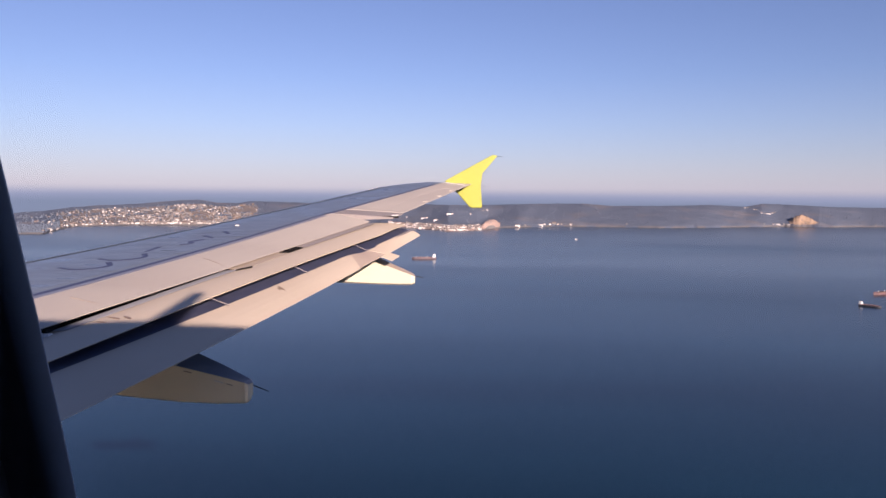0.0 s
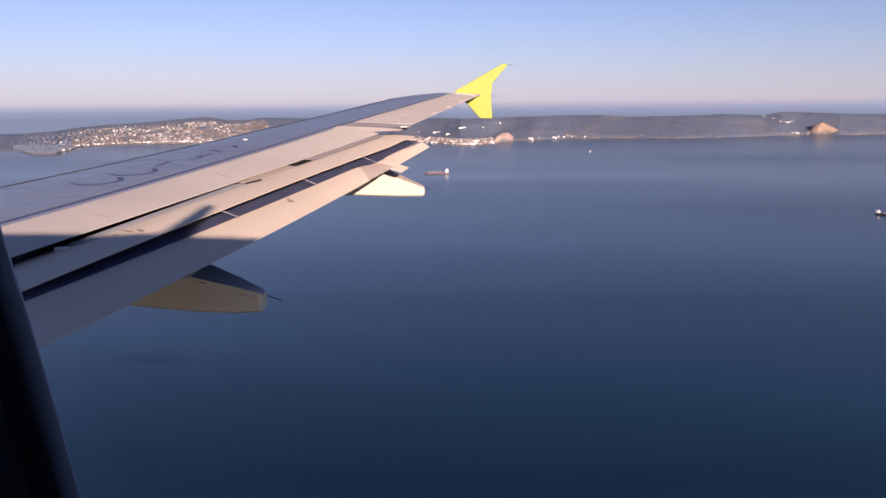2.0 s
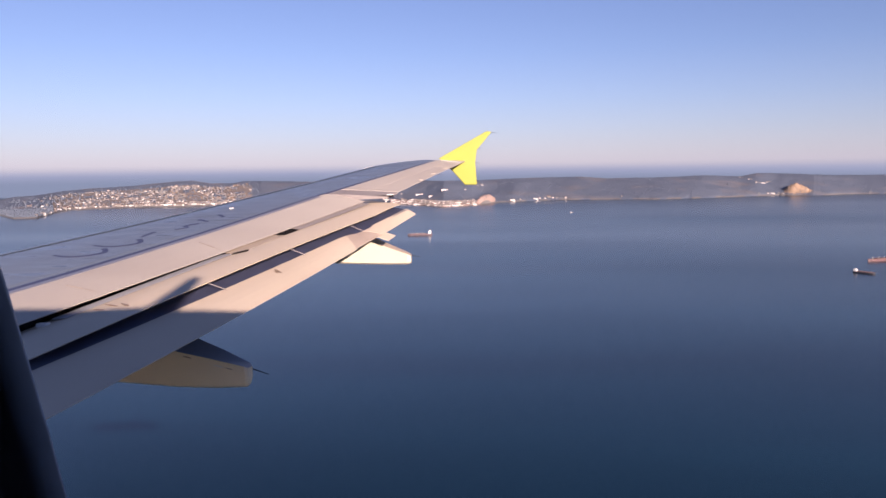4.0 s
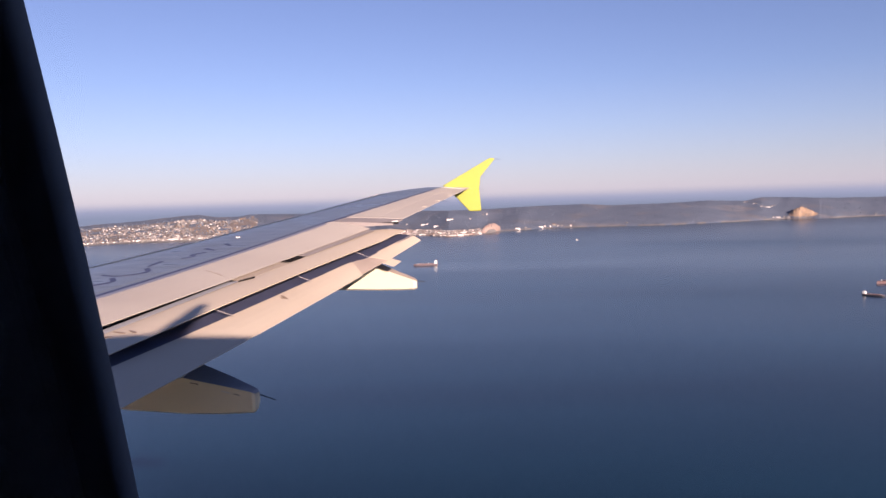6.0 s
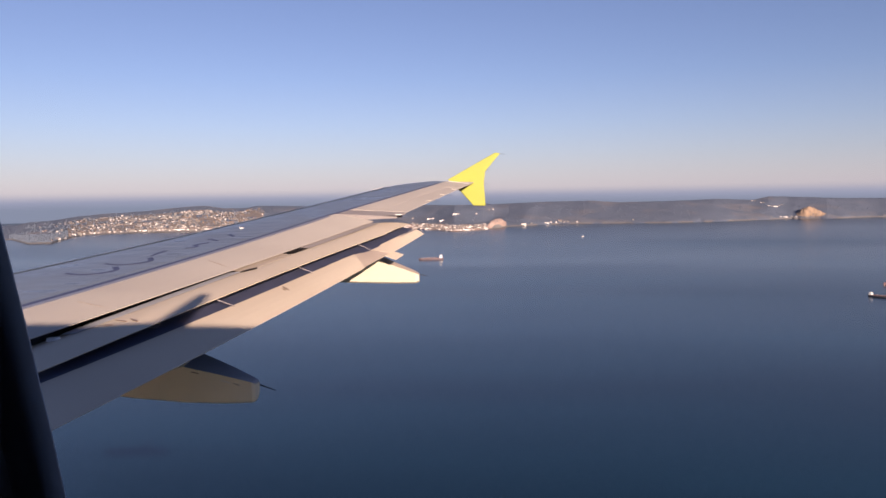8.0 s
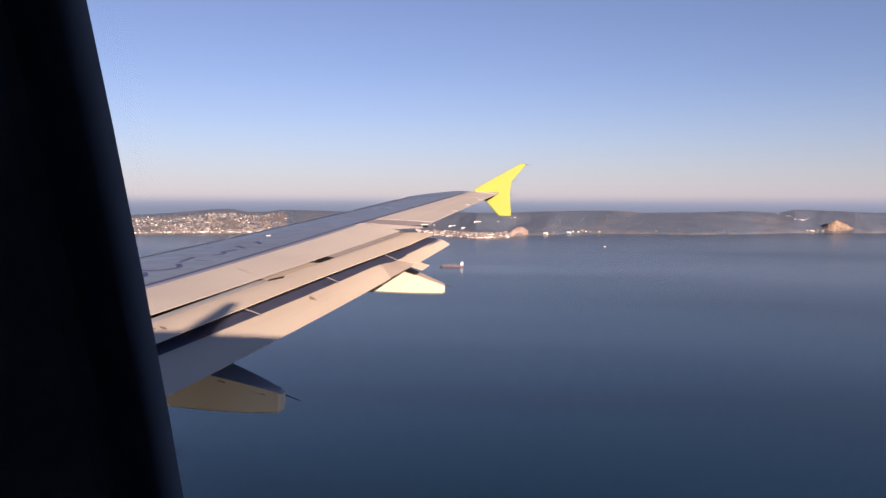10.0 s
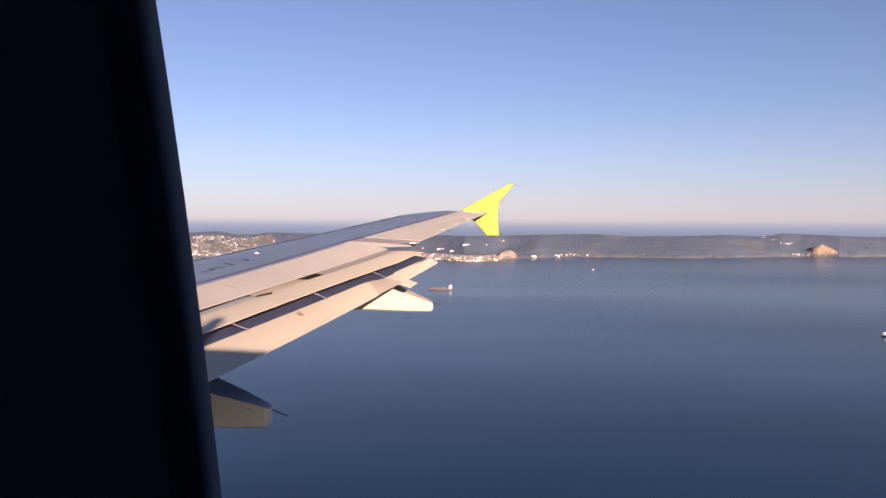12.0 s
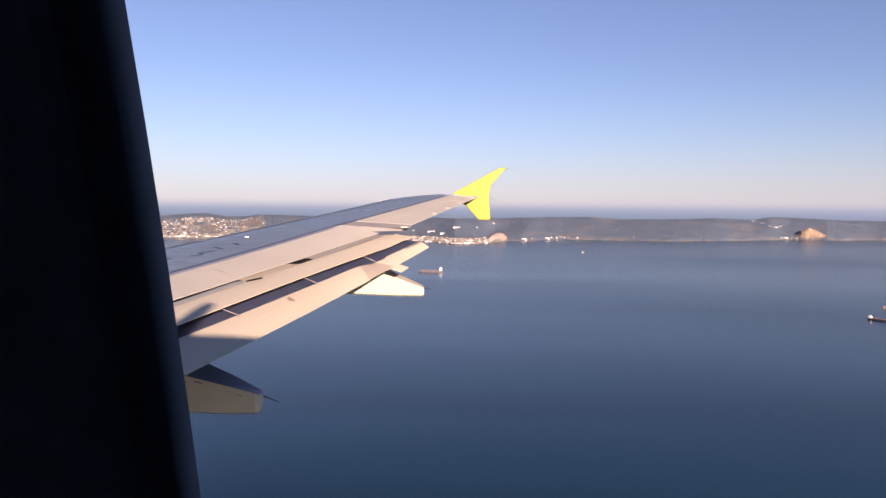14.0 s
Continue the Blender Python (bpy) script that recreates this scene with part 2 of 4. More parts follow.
LEAD = quad(-0.98, 0.52, 0.0029, 0.1222, -0.3957)
_hinge = quad(2.231, 0.384, 0.0039, 0.1084, -0.2762)
SPOIL_TE = quad(3.494, 0.331, 0.0007, 0.1539, -0.4796)
FLAP_LE = quad(3.40, 0.329, -0.0014, 0.2016, -0.80)
_flap_te = quad(4.38, 0.30, -0.0032, 0.2166, -0.7467)
_tab_le = quad(4.43, 0.30, 0.0027, 0.1088, -0.3752)
TAB_TE = quad(5.498, 0.229, 0.0028, 0.0977, -0.3513)
AIL_TE = quad(4.23, 0.30, 0.0, 0.1939, -0.8202)


def ease(v):
    v = min(1.0, max(0.0, v))
    return v * v * (3 - 2 * v)


def FLAP_TE(y):
    return _flap_te(y) + Vector((0, 0, 0.03 * ease((y - 11.9) / 0.7)))


def TAB_LE(y):
    """Fore edge of the tab; it hangs lower outboard of the track."""
    return _tab_le(y) - Vector((0, 0, 0.028 * ease((y - 10.6) / 0.8) - 0.012))


def HINGE(y):
    p = _hinge(y)
    if y > 12.7:
        p.z = 1.72 + 0.185 * (y - 12.7)
    return p


def lead(y):
    """Leading edge, swept back in a curve at the tip."""
    p = LEAD(y)
    if y > 16.2:
        k = (y - 16.2) / 0.75
        p.x += 0.62 * k ** 2
    return p


def slab(bm, la, lb, ys, ta, tb, lift=0.0, humps=0.0, n=4):
    """A panel between two lines, ta thick at its fore edge and tb at its aft edge, slightly arched."""
    rings = []
    for y in ys:
        a, b = la(y), lb(y)
        top = [a.lerp(b, k / n) + Vector((0, 0, lift + humps * math.sin(math.pi * k / n))) for k in range(n + 1)]
        low = [p - Vector((0, 0, ta + (tb - ta) * k / n)) for k, p in enumerate(top)]
        rings.append(top + low[::-1])
    loft(bm, rings)


def skewed(bm, la, lb, ya, yb, ta, tb, lift=0.0, humps=0.0, n=4):
    """A panel like slab whose ends run askew: ya spans its fore edge, yb its aft edge."""
    rings = []
    for ka, kb in zip(seq(*ya, 40), seq(*yb, 40)):
        a, b = la(ka), lb(kb)
        top = [a.lerp(b, k / n) + Vector((0, 0, lift + humps * math.sin(math.pi * k / n))) for k in range(n + 1)]
        low = [p - Vector((0, 0, ta + (tb - ta) * k / n)) for k, p in enumerate(top)]
        rings.append(top + low[::-1])
    loft(bm, rings)


airliner = new("airliner")
airliner.matrix_world = HULL
tagged(airliner, "grey and cream airliner in flight with yellow wingtip fence", "airplane")

# wing box: an aerofoil from the leading edge to the rear spar
bm = bmesh.new()
rings = []
for y in seq(1.6, 16.2, 40) + [16.4, 16.6, 16.75, 16.88]:
    a, h = lead(y), HINGE(y)
    c = (h - a).x
    th = 0.15 * c if y < 13 else 0.13 * c
    up, low = [], []
    for k in (0.0, 0.015, 0.05, 0.12, 0.2, 0.3, 0.4, 0.5, 0.6, 0.7, 0.8, 0.9, 1.0):
        p = a.lerp(h, k)
        z = 0.035 * c * math.sin(math.pi * k ** 0.6)
        up.append(p + Vector((0, 0, z - (0.02 if k == 1.0 else 0))))
        low.append(p - Vector((0, 0, th * (math.sqrt(k) if k < 0.3 else 0.55 + 0.2 * math.sin(math.pi * k)))))
    rings.append(up + low[:0:-1])
loft(bm, rings)
wing = part("wing", bm, M_SKIN, airliner, "blue-grey painted wing upper skin")


def skin(y, k):
    """Place on the wing box's upper skin, k from leading edge (0) to rear spar (1)."""
    a, h = lead(y), HINGE(y)
    return a.lerp(h, k) + Vector((0, 0, 0.035 * (h - a).x * math.sin(math.pi * k ** 0.6)))


def skin_over(p):
    """The point of the upper skin over or under p."""
    a, h = lead(p.y), HINGE(p.y)
    return skin(p.y, (p.x - a.x) / (h.x - a.x))


# slats along the leading edge
for y0, y1 in ((1.97, 6.2), (6.25, 9.0), (9.05, 11.7), (11.75, 14.3), (14.35, 16.15)):
    bm = bmesh.new()
    rings = []
    for y in seq(y0, y1, 8):
        c = (HINGE(y) - lead(y)).x
        up = [skin(y, k) + Vector((-0.02, 0, 0.006)) for k in (0.0, 0.02, 0.06, 0.12, 0.19)]
        low = [p - Vector((0.02 * i, 0, 0.02 + 0.028 * c * (1 - i / 5))) for i, p in enumerate(up)]
        rings.append(up + low[::-1])
    loft(bm, rings)
    part("slat", bm, M_EDGE, wing, "grey leading-edge slat")

# white strip at the slat's outer joint, painted as its sun glint
bm = bmesh.new()
slab(bm, lambda y: skin(y, 0.0) + Vector((-0.03, 0, 0.0)), lambda y: skin(y, 0.02) + Vector((-0.02, 0, 0.0)), seq(15.9, 16.2, 4), 0.02, 0.01, 0.012)
part("slat_lip", bm, M_WHITE, wing, "white strip painted as a glint at the slat joint")

# dark seam ahead of the spoilers
bm = bmesh.new()
slab(bm, lambda y: skin(y, 0.955), lambda y: HINGE(y), seq(1.96, 16.5, 30), 0.02, 0.02, 0.004)
part("seam", bm, M_MARK, wing, "dark seam strip ahead of the spoilers")

# spoilers
for y0, y1 in ((1.96, 4.4), (4.4008, 6.19), (6.1908, 7.7996), (7.8004, 9.3996), (9.4004, 10.9996), (11.0004, 12.72)):
    bm = bmesh.new()
    slab(bm, HINGE, SPOIL_TE, seq(y0, y1, 6), 0.03, 0.006, 0.006, 0.012)
    part("spoiler", bm, M_PANEL, wing, "cream-grey spoiler panel lying flush")
# grey strip along the spoilers' fore edge
bm = bmesh.new()
slab(bm, lambda y: HINGE(y) + Vector((0, 0, 0.010)), lambda y: HINGE(y).lerp(SPOIL_TE(y), 0.10) + Vector((0, 0, 0.0130)), seq(1.96, 12.5, 24), 0.01, 0.004)
part("seal_strip", bm, M_SLAT, wing, "grey rubbing strip along the spoilers")
# near-black sheet for the shade in the bay under the spoilers' trailing edge
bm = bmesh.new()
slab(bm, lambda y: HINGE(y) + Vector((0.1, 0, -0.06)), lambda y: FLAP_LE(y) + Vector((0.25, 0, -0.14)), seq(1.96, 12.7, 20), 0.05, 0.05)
part("flap_cove", bm, M_GAP, wing, "black sheet for the shaded cove between spoilers and flap")

NOSE = quad(3.546, 0.329, -0.0014, 0.2016, -0.7563)
# the third strip is a black slab standing for a shaded opening
for y0, y1, mm, name, lab in ((7.32, 9.42, M_STRIP, "flap_nose", "pale nose strip of the flap"), (9.46, 10.36, M_STAINED, "gap_seal", "tan seal over the flap gap"), (10.42, 10.74, M_GAP, "gap_hole", "black slab painted as a hole in the flap gap"), (10.76, 12.70, M_GREY, "gap_seal", "grey strip over the flap gap")):
    bm = bmesh.new()
    fwd, drop = (-0.085, -0.014) if name == "flap_nose" else (-0.10, 0.004)
    slab(bm, lambda y: NOSE(y) + Vector((fwd, 0, drop)), lambda y: NOSE(y) + Vector((0.045 if name == "gap_hole" else 0.035 if name == "flap_nose" else 0.058, 0, drop + (0.006 if name == "flap_nose" else -0.022))), seq(y0, y1, 8), 0.006, 0.003)
    part(name, bm, mm, wing, lab)
bm = bmesh.new()
q = NOSE(7.2)
box(bm, q.x - 0.07, q.x + 0.01, 7.16, 7.22, q.z - 0.05, q.z - 0.002)
part("gap_bracket", bm, M_WHITE, wing, "white bracket in the flap gap")

# flap, its slot and its tab
bm = bmesh.new()
slab(bm, FLAP_LE, FLAP_TE, seq(1.96, 6.0, 4) + seq(6.2, 12.88, 14), 0.10, 0.006, 0.0, 0.02, 6)
flap = part("flap", bm, M_FLAP, wing, "cream flap panel, slightly extended")
# one dark navy along the whole slot
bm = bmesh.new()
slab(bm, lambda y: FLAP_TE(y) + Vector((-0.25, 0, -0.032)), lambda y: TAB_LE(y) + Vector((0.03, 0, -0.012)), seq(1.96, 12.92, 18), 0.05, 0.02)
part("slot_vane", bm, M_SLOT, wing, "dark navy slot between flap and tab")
bm = bmesh.new()
skewed(bm, TAB_LE, TAB_TE, (1.96, 10.86), (1.96, 10.42), 0.025, 0.005, 0.0, 0.012, 5)
part("flap_tab", bm, M_FLAP, wing, "cream aft tab of the extended flap")
bm = bmesh.new()
skewed(bm, TAB_LE, TAB_TE, (11.28, 12.94), (11.38, 12.94), 0.006, 0.004, -0.004, 0.010, 5)
part("flap_tab", bm, M_FLAP, wing, "cream outer tab of the extended flap")
# at the outer track the tab is cut away: a stained recess, and a cover plate that stands out behind
bm = bmesh.new()
skewed(bm, TAB_LE, lambda y: TAB_LE(y).lerp(TAB_TE(y), 0.92), (10.84, 11.30), (10.40, 11.40), 0.03, 0.01, -0.006, 0.009, 5)
part("track_recess", bm, M_RECESS, wing, "brown stained recess above the flap track")
bm = bmesh.new()
skewed(bm, lambda y: _tab_le(y).lerp(TAB_TE(y), 0.58) - Vector((0, 0, 0.024)), lambda y: TAB_TE(y) + (TAB_TE(y) - _tab_le(y)) * 0.42 - Vector((0, 0, 0.03)), (11.24, 11.52), (11.24, 11.60), 0.010, 0.005, 0.002, 0.006, 5)
part("track_cover", bm, M_FLAP, wing, "cream cover plate over the flap track")

# fixed trailing edge and aileron outboard of the flap
bm = bmesh.new()
slab(bm, HINGE, lambda y: HINGE(y).lerp(AIL_TE(y), 0.5), seq(13.16, 16.85, 8), 0.008, 0.008, 0.002, 0.006)
part("trailing_panel", bm, M_PANEL, wing, "pale fixed panel ahead of the aileron")
bm = bmesh.new()
slab(bm, lambda y: HINGE(y).lerp(AIL_TE(y), 0.5) + Vector((0.012, 0, 0)), AIL_TE, seq(13.18, 16.0, 8), 0.008, 0.008, 0.004)
part("aileron", bm, M_PANEL, wing, "pale grey aileron")
bm = bmesh.new()
slab(bm, lambda y: HINGE(y).lerp(AIL_TE(y), 0.5) + Vector((0.012, 0, 0)), AIL_TE, seq(16.03, 16.88, 4), 0.03, 0.012, 0.004)
part("tip_panel", bm, M_PANEL, wing, "pale wingtip trailing panel")


# flap track fairings: long canoes under the flap with a sharp upper ridge, blunt at the aft end
def fairing(xs, y_in, y_out, z_in, z_out, z_low, label, side_mat, top_mat, wick):
    bm = bmesh.new()
    rings = []
    for x, yi, yo, zi, zo, zl in zip(xs, y_in, y_out, z_in, z_out, z_low):
        rings.append([(x, yi, zi), (x, yo, zo), (x, yo + 0.01, zl + 0.06), (x, yo - 0.05, zl + 0.01), (x, yi + 0.04, zl), (x, yi + 0.008, zl + 0.02)])
    loft(bm, rings)
    part("flap_fairing", bm, side_mat, wing, label)
    bm = bmesh.new()
    rings = []
    for x, yi, yo, zi, zo in list(zip(xs, y_in, y_out, z_in, z_out))[2:]:
        rings.append([(x, yi + 0.004, zi + 0.003), (x, yo - 0.004, zo + 0.003), (x, yo - 0.004, zo - 0.01), (x, yi + 0.004, zi - 0.01)])
    loft(bm, rings)
    part("fairing_top", bm, top_mat, wing, "upper face of the flap track fairing")
    bm = bmesh.new()
    rod(bm, (xs[-1] - 0.05, y_out[-1] - 0.02, z_out[-1]), wick, 0.007, 0.004, 6)
    part("static_wick", bm, M_BLACK, wing, "thin black static discharge wick")


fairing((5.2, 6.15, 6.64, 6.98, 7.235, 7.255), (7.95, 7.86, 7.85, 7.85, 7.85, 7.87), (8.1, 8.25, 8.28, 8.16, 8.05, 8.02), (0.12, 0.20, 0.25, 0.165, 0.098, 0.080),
        (0.16, 0.265, 0.31, 0.188, 0.088, 0.07), (0.10, -0.02, -0.07, -0.088, -0.085, -0.075), "cream flap track fairing in the fuselage's shade", M_FAIR_LIFTED, M_FAIRTOP, (7.37, 8.12, -0.03))
# the outer fairing's top gets a darker tan for its shade
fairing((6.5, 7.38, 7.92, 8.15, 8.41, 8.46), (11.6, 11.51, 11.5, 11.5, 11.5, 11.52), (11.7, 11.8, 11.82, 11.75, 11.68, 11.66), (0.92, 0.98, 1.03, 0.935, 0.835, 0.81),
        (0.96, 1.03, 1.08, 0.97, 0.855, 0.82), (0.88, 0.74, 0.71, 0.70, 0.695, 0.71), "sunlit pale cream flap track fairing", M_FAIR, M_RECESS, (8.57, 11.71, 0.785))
# slot and scratch on the inner fairing's side, and a glint painted white
for x0, z0, x1, z1, w, mm, name, lab in ((6.705, 0.205, 6.775, 0.188, 0.009, M_STAIN, "drain_slot", "small brown drain slot"), (6.97, 0.122, 7.05, 0.098, 0.006, M_WHITE, "scratch", "white mark painted as a glint on the fairing"), (7.075, 0.092, 7.13, 0.076, 0.006, M_STAIN, "scratch", "brown scratch on the fairing")):
    bm = bmesh.new()
    ring = lambda x, z: [(x, 7.845, z - w / 2), (x, 7.845, z + w / 2), (x, 7.87, z + w / 2), (x, 7.87, z - w / 2)]
    loft(bm, [ring(x0, z0), ring((x0 + x1) / 2, (z0 + z1) / 2 + 0.002), ring(x1, z1)])
    part(name, bm, mm, wing, lab)
# pale strip at the wingtip beside the fence
bm = bmesh.new()
a, b = HINGE(16.84) + Vector((0.06, 0, 0.012)), AIL_TE(16.62) + Vector((-0.03, 0, 0.012))
w, d = Vector((0, 0.03, 0)), Vector((0, 0, 0.012))
loft(bm, [[a - w, a + w, a + w - d, a - w - d], [b - w, b + w, b + w - d, b - w - d]])
part("tip_strip", bm, M_WHITE, wing, "white strip at the wingtip")

# wingtip fence
FY = 16.92
FENCE = [(8.75, 2.53), (9.71, 3.04), (9.77, 3.06), (9.84, 3.05), (9.85, 3.03), (9.54, 2.68), (9.50, 2.42), (9.52, 1.97), (9.49, 1.955), (9.27, 1.965), (9.03, 2.25), (8.88, 2.40)]
bm = bmesh.new()
rings = []
for dy, s in ((-0.028, 0.97), (-0.02, 1.0), (0.02, 1.0), (0.028, 0.97)):
    cx, cz = 9.35, 2.5
    rings.append([(cx + (x - cx) * s, FY + dy + 0.1 * (z - cz), cz + (z - cz) * s) for x, z in FENCE])
loft(bm, rings)
fence = part("wingtip_fence", bm, M_YELLOW, airliner, "bright yellow wingtip fence")
# black inset in place of a shaded gap at the fence's root
bm = bmesh.new()
loft(bm, [[(8.98, FY - 0.05, 2.28), (9.03, FY - 0.05, 2.27), (9.26, FY - 0.035, 2.47), (9.1, FY - 0.045, 2.4)], [(8.98, FY - 0.03, 2.28), (9.03, FY - 0.03, 2.27), (9.26, FY - 0.025, 2.47), (9.1, FY - 0.03, 2.4)]])
part("tip_gap", bm, M_GAP, fence, "black inset painted as a shaded gap at the fence root")
for x, z, dx in ((9.87, 3.04, 0.11), (9.57, 2.72, 0.07), (9.53, 2.42, 0.07), (9.56, 2.0, 0.07)):
    bm = bmesh.new()
    rod(bm, (x - 0.04, FY + 0.1 * (z - 2.5), z), (x + dx, FY + 0.1 * (z - 2.5), z - 0.02), 0.006, 0.003, 6)
    part("static_wick", bm, M_BLACK, fence, "thin black static discharge wick")

# small fittings of the wing
for y in (14.35, 15.05, 15.75):
    p = AIL_TE(y)
    bm = bmesh.new()
    box(bm, p.x - 0.10, p.x - 0.02, y - 0.025, y + 0.025, p.z + 0.0, p.z + 0.016)
    part("hinge_cover", bm, M_PANEL, wing, "small white hinge cover")
    bm = bmesh.new()
    rod(bm, p, p + Vector((0.12, 0, -0.015)), 0.004, 0.003, 6)
    part("static_wick", bm, M_BLACK, wing, "thin black static discharge wick")
# panel darkened in its colour for the shaded step inboard of the aileron
bm = bmesh.new()
slab(bm, HINGE, AIL_TE, seq(12.75, 13.14, 3), 0.12, 0.02, 0.0, 0.004)
part("flap_end_panel", bm, M_GREY, wing, "brownish grey panel between flap and aileron")
p = AIL_TE(12.95)
bm = bmesh.new()
box(bm, p.x - 0.09, p.x + 0.01, 12.88, 12.94, p.z - 0.02, p.z + 0.008)
part("aileron_fitting", bm, M_WHITE, wing, "white fitting at the aileron's inner end")
# black block in place of the shade under the fitting
bm = bmesh.new()
box(bm, p.x - 0.26, p.x + 0.02, 12.78, 12.86, p.z - 0.045, p.z - 0.012)
part("aileron_gap", bm, M_GAP, wing, "black block painted as a shaded gap beside the aileron")

# three straps across the slot
for y in (8.22, 9.66, 11.15):
    bm = bmesh.new()
    a, b = FLAP_TE(y) + Vector((-0.05, 0, 0.0)), TAB_LE(y + 0.06) + Vector((0.06, 0, 0.012))
    w = Vector((0, 0.003, 0))
    d = Vector((0, 0, 0.006))
    loft(bm, [[a - w, a + w, a + w - d, a - w - d], [b - w, b + w, b + w - d, b - w - d]])
    part("slot_strap", bm, M_GREY, wing, "pale strap across the slot")


# registration on the wing, as plain bars
def bar(pts, width=0.09):
    """A painted bar along points (span, chord part) of the upper skin."""
    bm = bmesh.new()
    n = 6 * (len(pts) - 1)
    ps = []
    for i in range(n + 1):
        f = i / n * (len(pts) - 1)
        m = min(int(f), len(pts) - 2)
        q = [pts[max(m - 1, 0)], pts[m], pts[m + 1], pts[min(m + 2, len(pts) - 1)]]
        u = f - m
        y, k = (0.5 * (2 * q[1][c] + (q[2][c] - q[0][c]) * u + (2 * q[0][c] - 5 * q[1][c] + 4 * q[2][c] - q[3][c]) * u * u + (3 * q[1][c] - q[0][c] - 3 * q[2][c] + q[3][c]) * u ** 3) for c in (0, 1))
        ps.append(skin(y, k) + Vector((0, 0, 0.002)))
    vs = []
    for i, p in enumerate(ps):
        d = (ps[min(i + 1, n)] - ps[max(i - 1, 0)]).normalized()
        s = d.cross(Vector((0, 0, 1))).normalized() * width * (0.22 + 0.16 * i / n)
        e0, e1 = (skin_over(q) + Vector((0, 0, 0.002)) for q in (p - s, p + s))
        vs.append([e0, e1, e1 - Vector((0, 0, 0.006)), e0 - Vector((0, 0, 0.006))])
    loft(bm, vs)
    part("marking", bm, M_MARK, wing, "dark blue painted marking bar")


for line in ([(9.16, 0.56), (9.08, 0.68), (9.14, 0.76), (9.28, 0.78), (9.44, 0.70)], [(9.61, 0.56), (9.53, 0.68), (9.59, 0.76), (9.73, 0.78), (9.89, 0.70)], [(10.00, 0.66), (10.28, 0.62)],
             [(10.40, 0.70), (10.50, 0.74), (10.60, 0.68), (10.74, 0.72)], [(10.84, 0.74), (11.0, 0.60)], [(11.12, 0.74), (11.30, 0.62)]):
    bar(line, 0.085)


# grime, scuffs, joint lines and a dark dash
def scuff(la, lb, hump, y0, k0, y1, k1, w, m=M_STAIN):
    """A thin stain or line lying on a panel between two of the wing's lines."""
    bm = bmesh.new()
    on = lambda y, k: la(y).lerp(lb(y), k) + Vector((0, 0, hump * math.sin(math.pi * k) + 0.004))
    a, c = on(y0, k0), on(y1, k1)
    up, low = Vector((0, 0, 0.0)), Vector((0, 0, -0.015))
    s = (c - a).cross(Vector((0, 0, 1))).normalized() * w
    mid = on(y0 + 0.55 * (y1 - y0), k0 + 0.55 * (k1 - k0))
    loft(bm, [[a - s * 0.2 + up, a + s * 0.2 + up, a + s * 0.2 + low, a - s * 0.2 + low], [mid - s + up, mid + s * 0.8 + up, mid + s * 0.8 + low, mid - s + low], [c - s * 0.3 + up, c + s * 0.4 + up, c + s * 0.4 + low, c - s * 0.3 + low]])
    part("scuff", bm, m, wing, "dark scuff or line on the paint")


for a in ((7.66, 0.30, 7.52, 0.58, 0.018), (7.62, 0.52, 7.5, 0.72, 0.02), (7.5, 0.34, 7.45, 0.5, 0.012)):
    scuff(FLAP_LE, FLAP_TE, 0.02, *a)
# black dash for a small fitting at the nose strip's end
scuff(FLAP_LE, FLAP_TE, 0.035, 9.43, 0.24, 9.54, 0.40, 0.028, M_GAP)
for a in ((9.12, 0.10, 9.0, 0.42, 0.016), (9.06, 0.16, 8.99, 0.34, 0.012)):
    scuff(TAB_LE, TAB_TE, 0.012, *a)
# the first two draw the joints between spoilers
for a in ((8.0, 0.40, 7.82, 0.98, 0.010), (9.7, 0.36, 9.45, 0.92, 0.010), (11.12, 0.80, 11.06, 0.90, 0.014)):
    scuff(HINGE, SPOIL_TE, 0.018, *a, M_STAINED)
bm = bmesh.new()
p = skin(11.75, 0.52)
box(bm, p.x - 0.028, p.x + 0.028, 11.735, 11.77, p.z - 0.01, p.z + 0.010)
part("wing_light", bm, M_WHITE, wing, "small white fitting on the wing skin")

# fuselage: hull with lining, pierced by the cabin window
HZ, RIN, ROUT = 0.664, 1.953, 2.025
WIN_X0, WIN_X1, WIN_A, WIN_H = 9.0161, 9.46, radians(20.0), 0.38


ROW_XS = [8.27 - 0.533 * k for k in range(26)][::-1] + [10.21 + 0.533 * k for k in range(16)]
ROW_W, ROW_H = 0.12, 0.092


def hull_point(r, x, ang):
    return Vector((x, r * math.cos(ang), HZ + r * math.sin(ang)))


def window_ring(r, grow):
    """The window's outline on a cylinder of radius r."""
    pts = []
    rad = 0.075
    cx, hx, hz = (WIN_X0 + WIN_X1) / 2, (WIN_X1 - WIN_X0) / 2 + grow, WIN_H + grow
    flat = []
    for qx, qz, a0 in ((1, 1, 0), (-1, 1, 90), (-1, -1, 180), (1, -1, 270)):
        for k in range(7):
            a = radians(a0 + 15 * k)
            flat.append((qx * (hx - rad) + rad * math.cos(a), qz * (hz - rad) + rad * math.sin(a)))
        if a0 in (90, 270):
            flat += [(qx * hx, qz * (hz - rad) * s) for s in (0.86, 0.71, 0.57, 0.43, 0.29, 0.14, 0.0, -0.14, -0.29, -0.43, -0.57, -0.71, -0.86)]
    for u, w in flat:
        pts.append(hull_point(r, cx + u, WIN_A + w / RIN))
    return pts


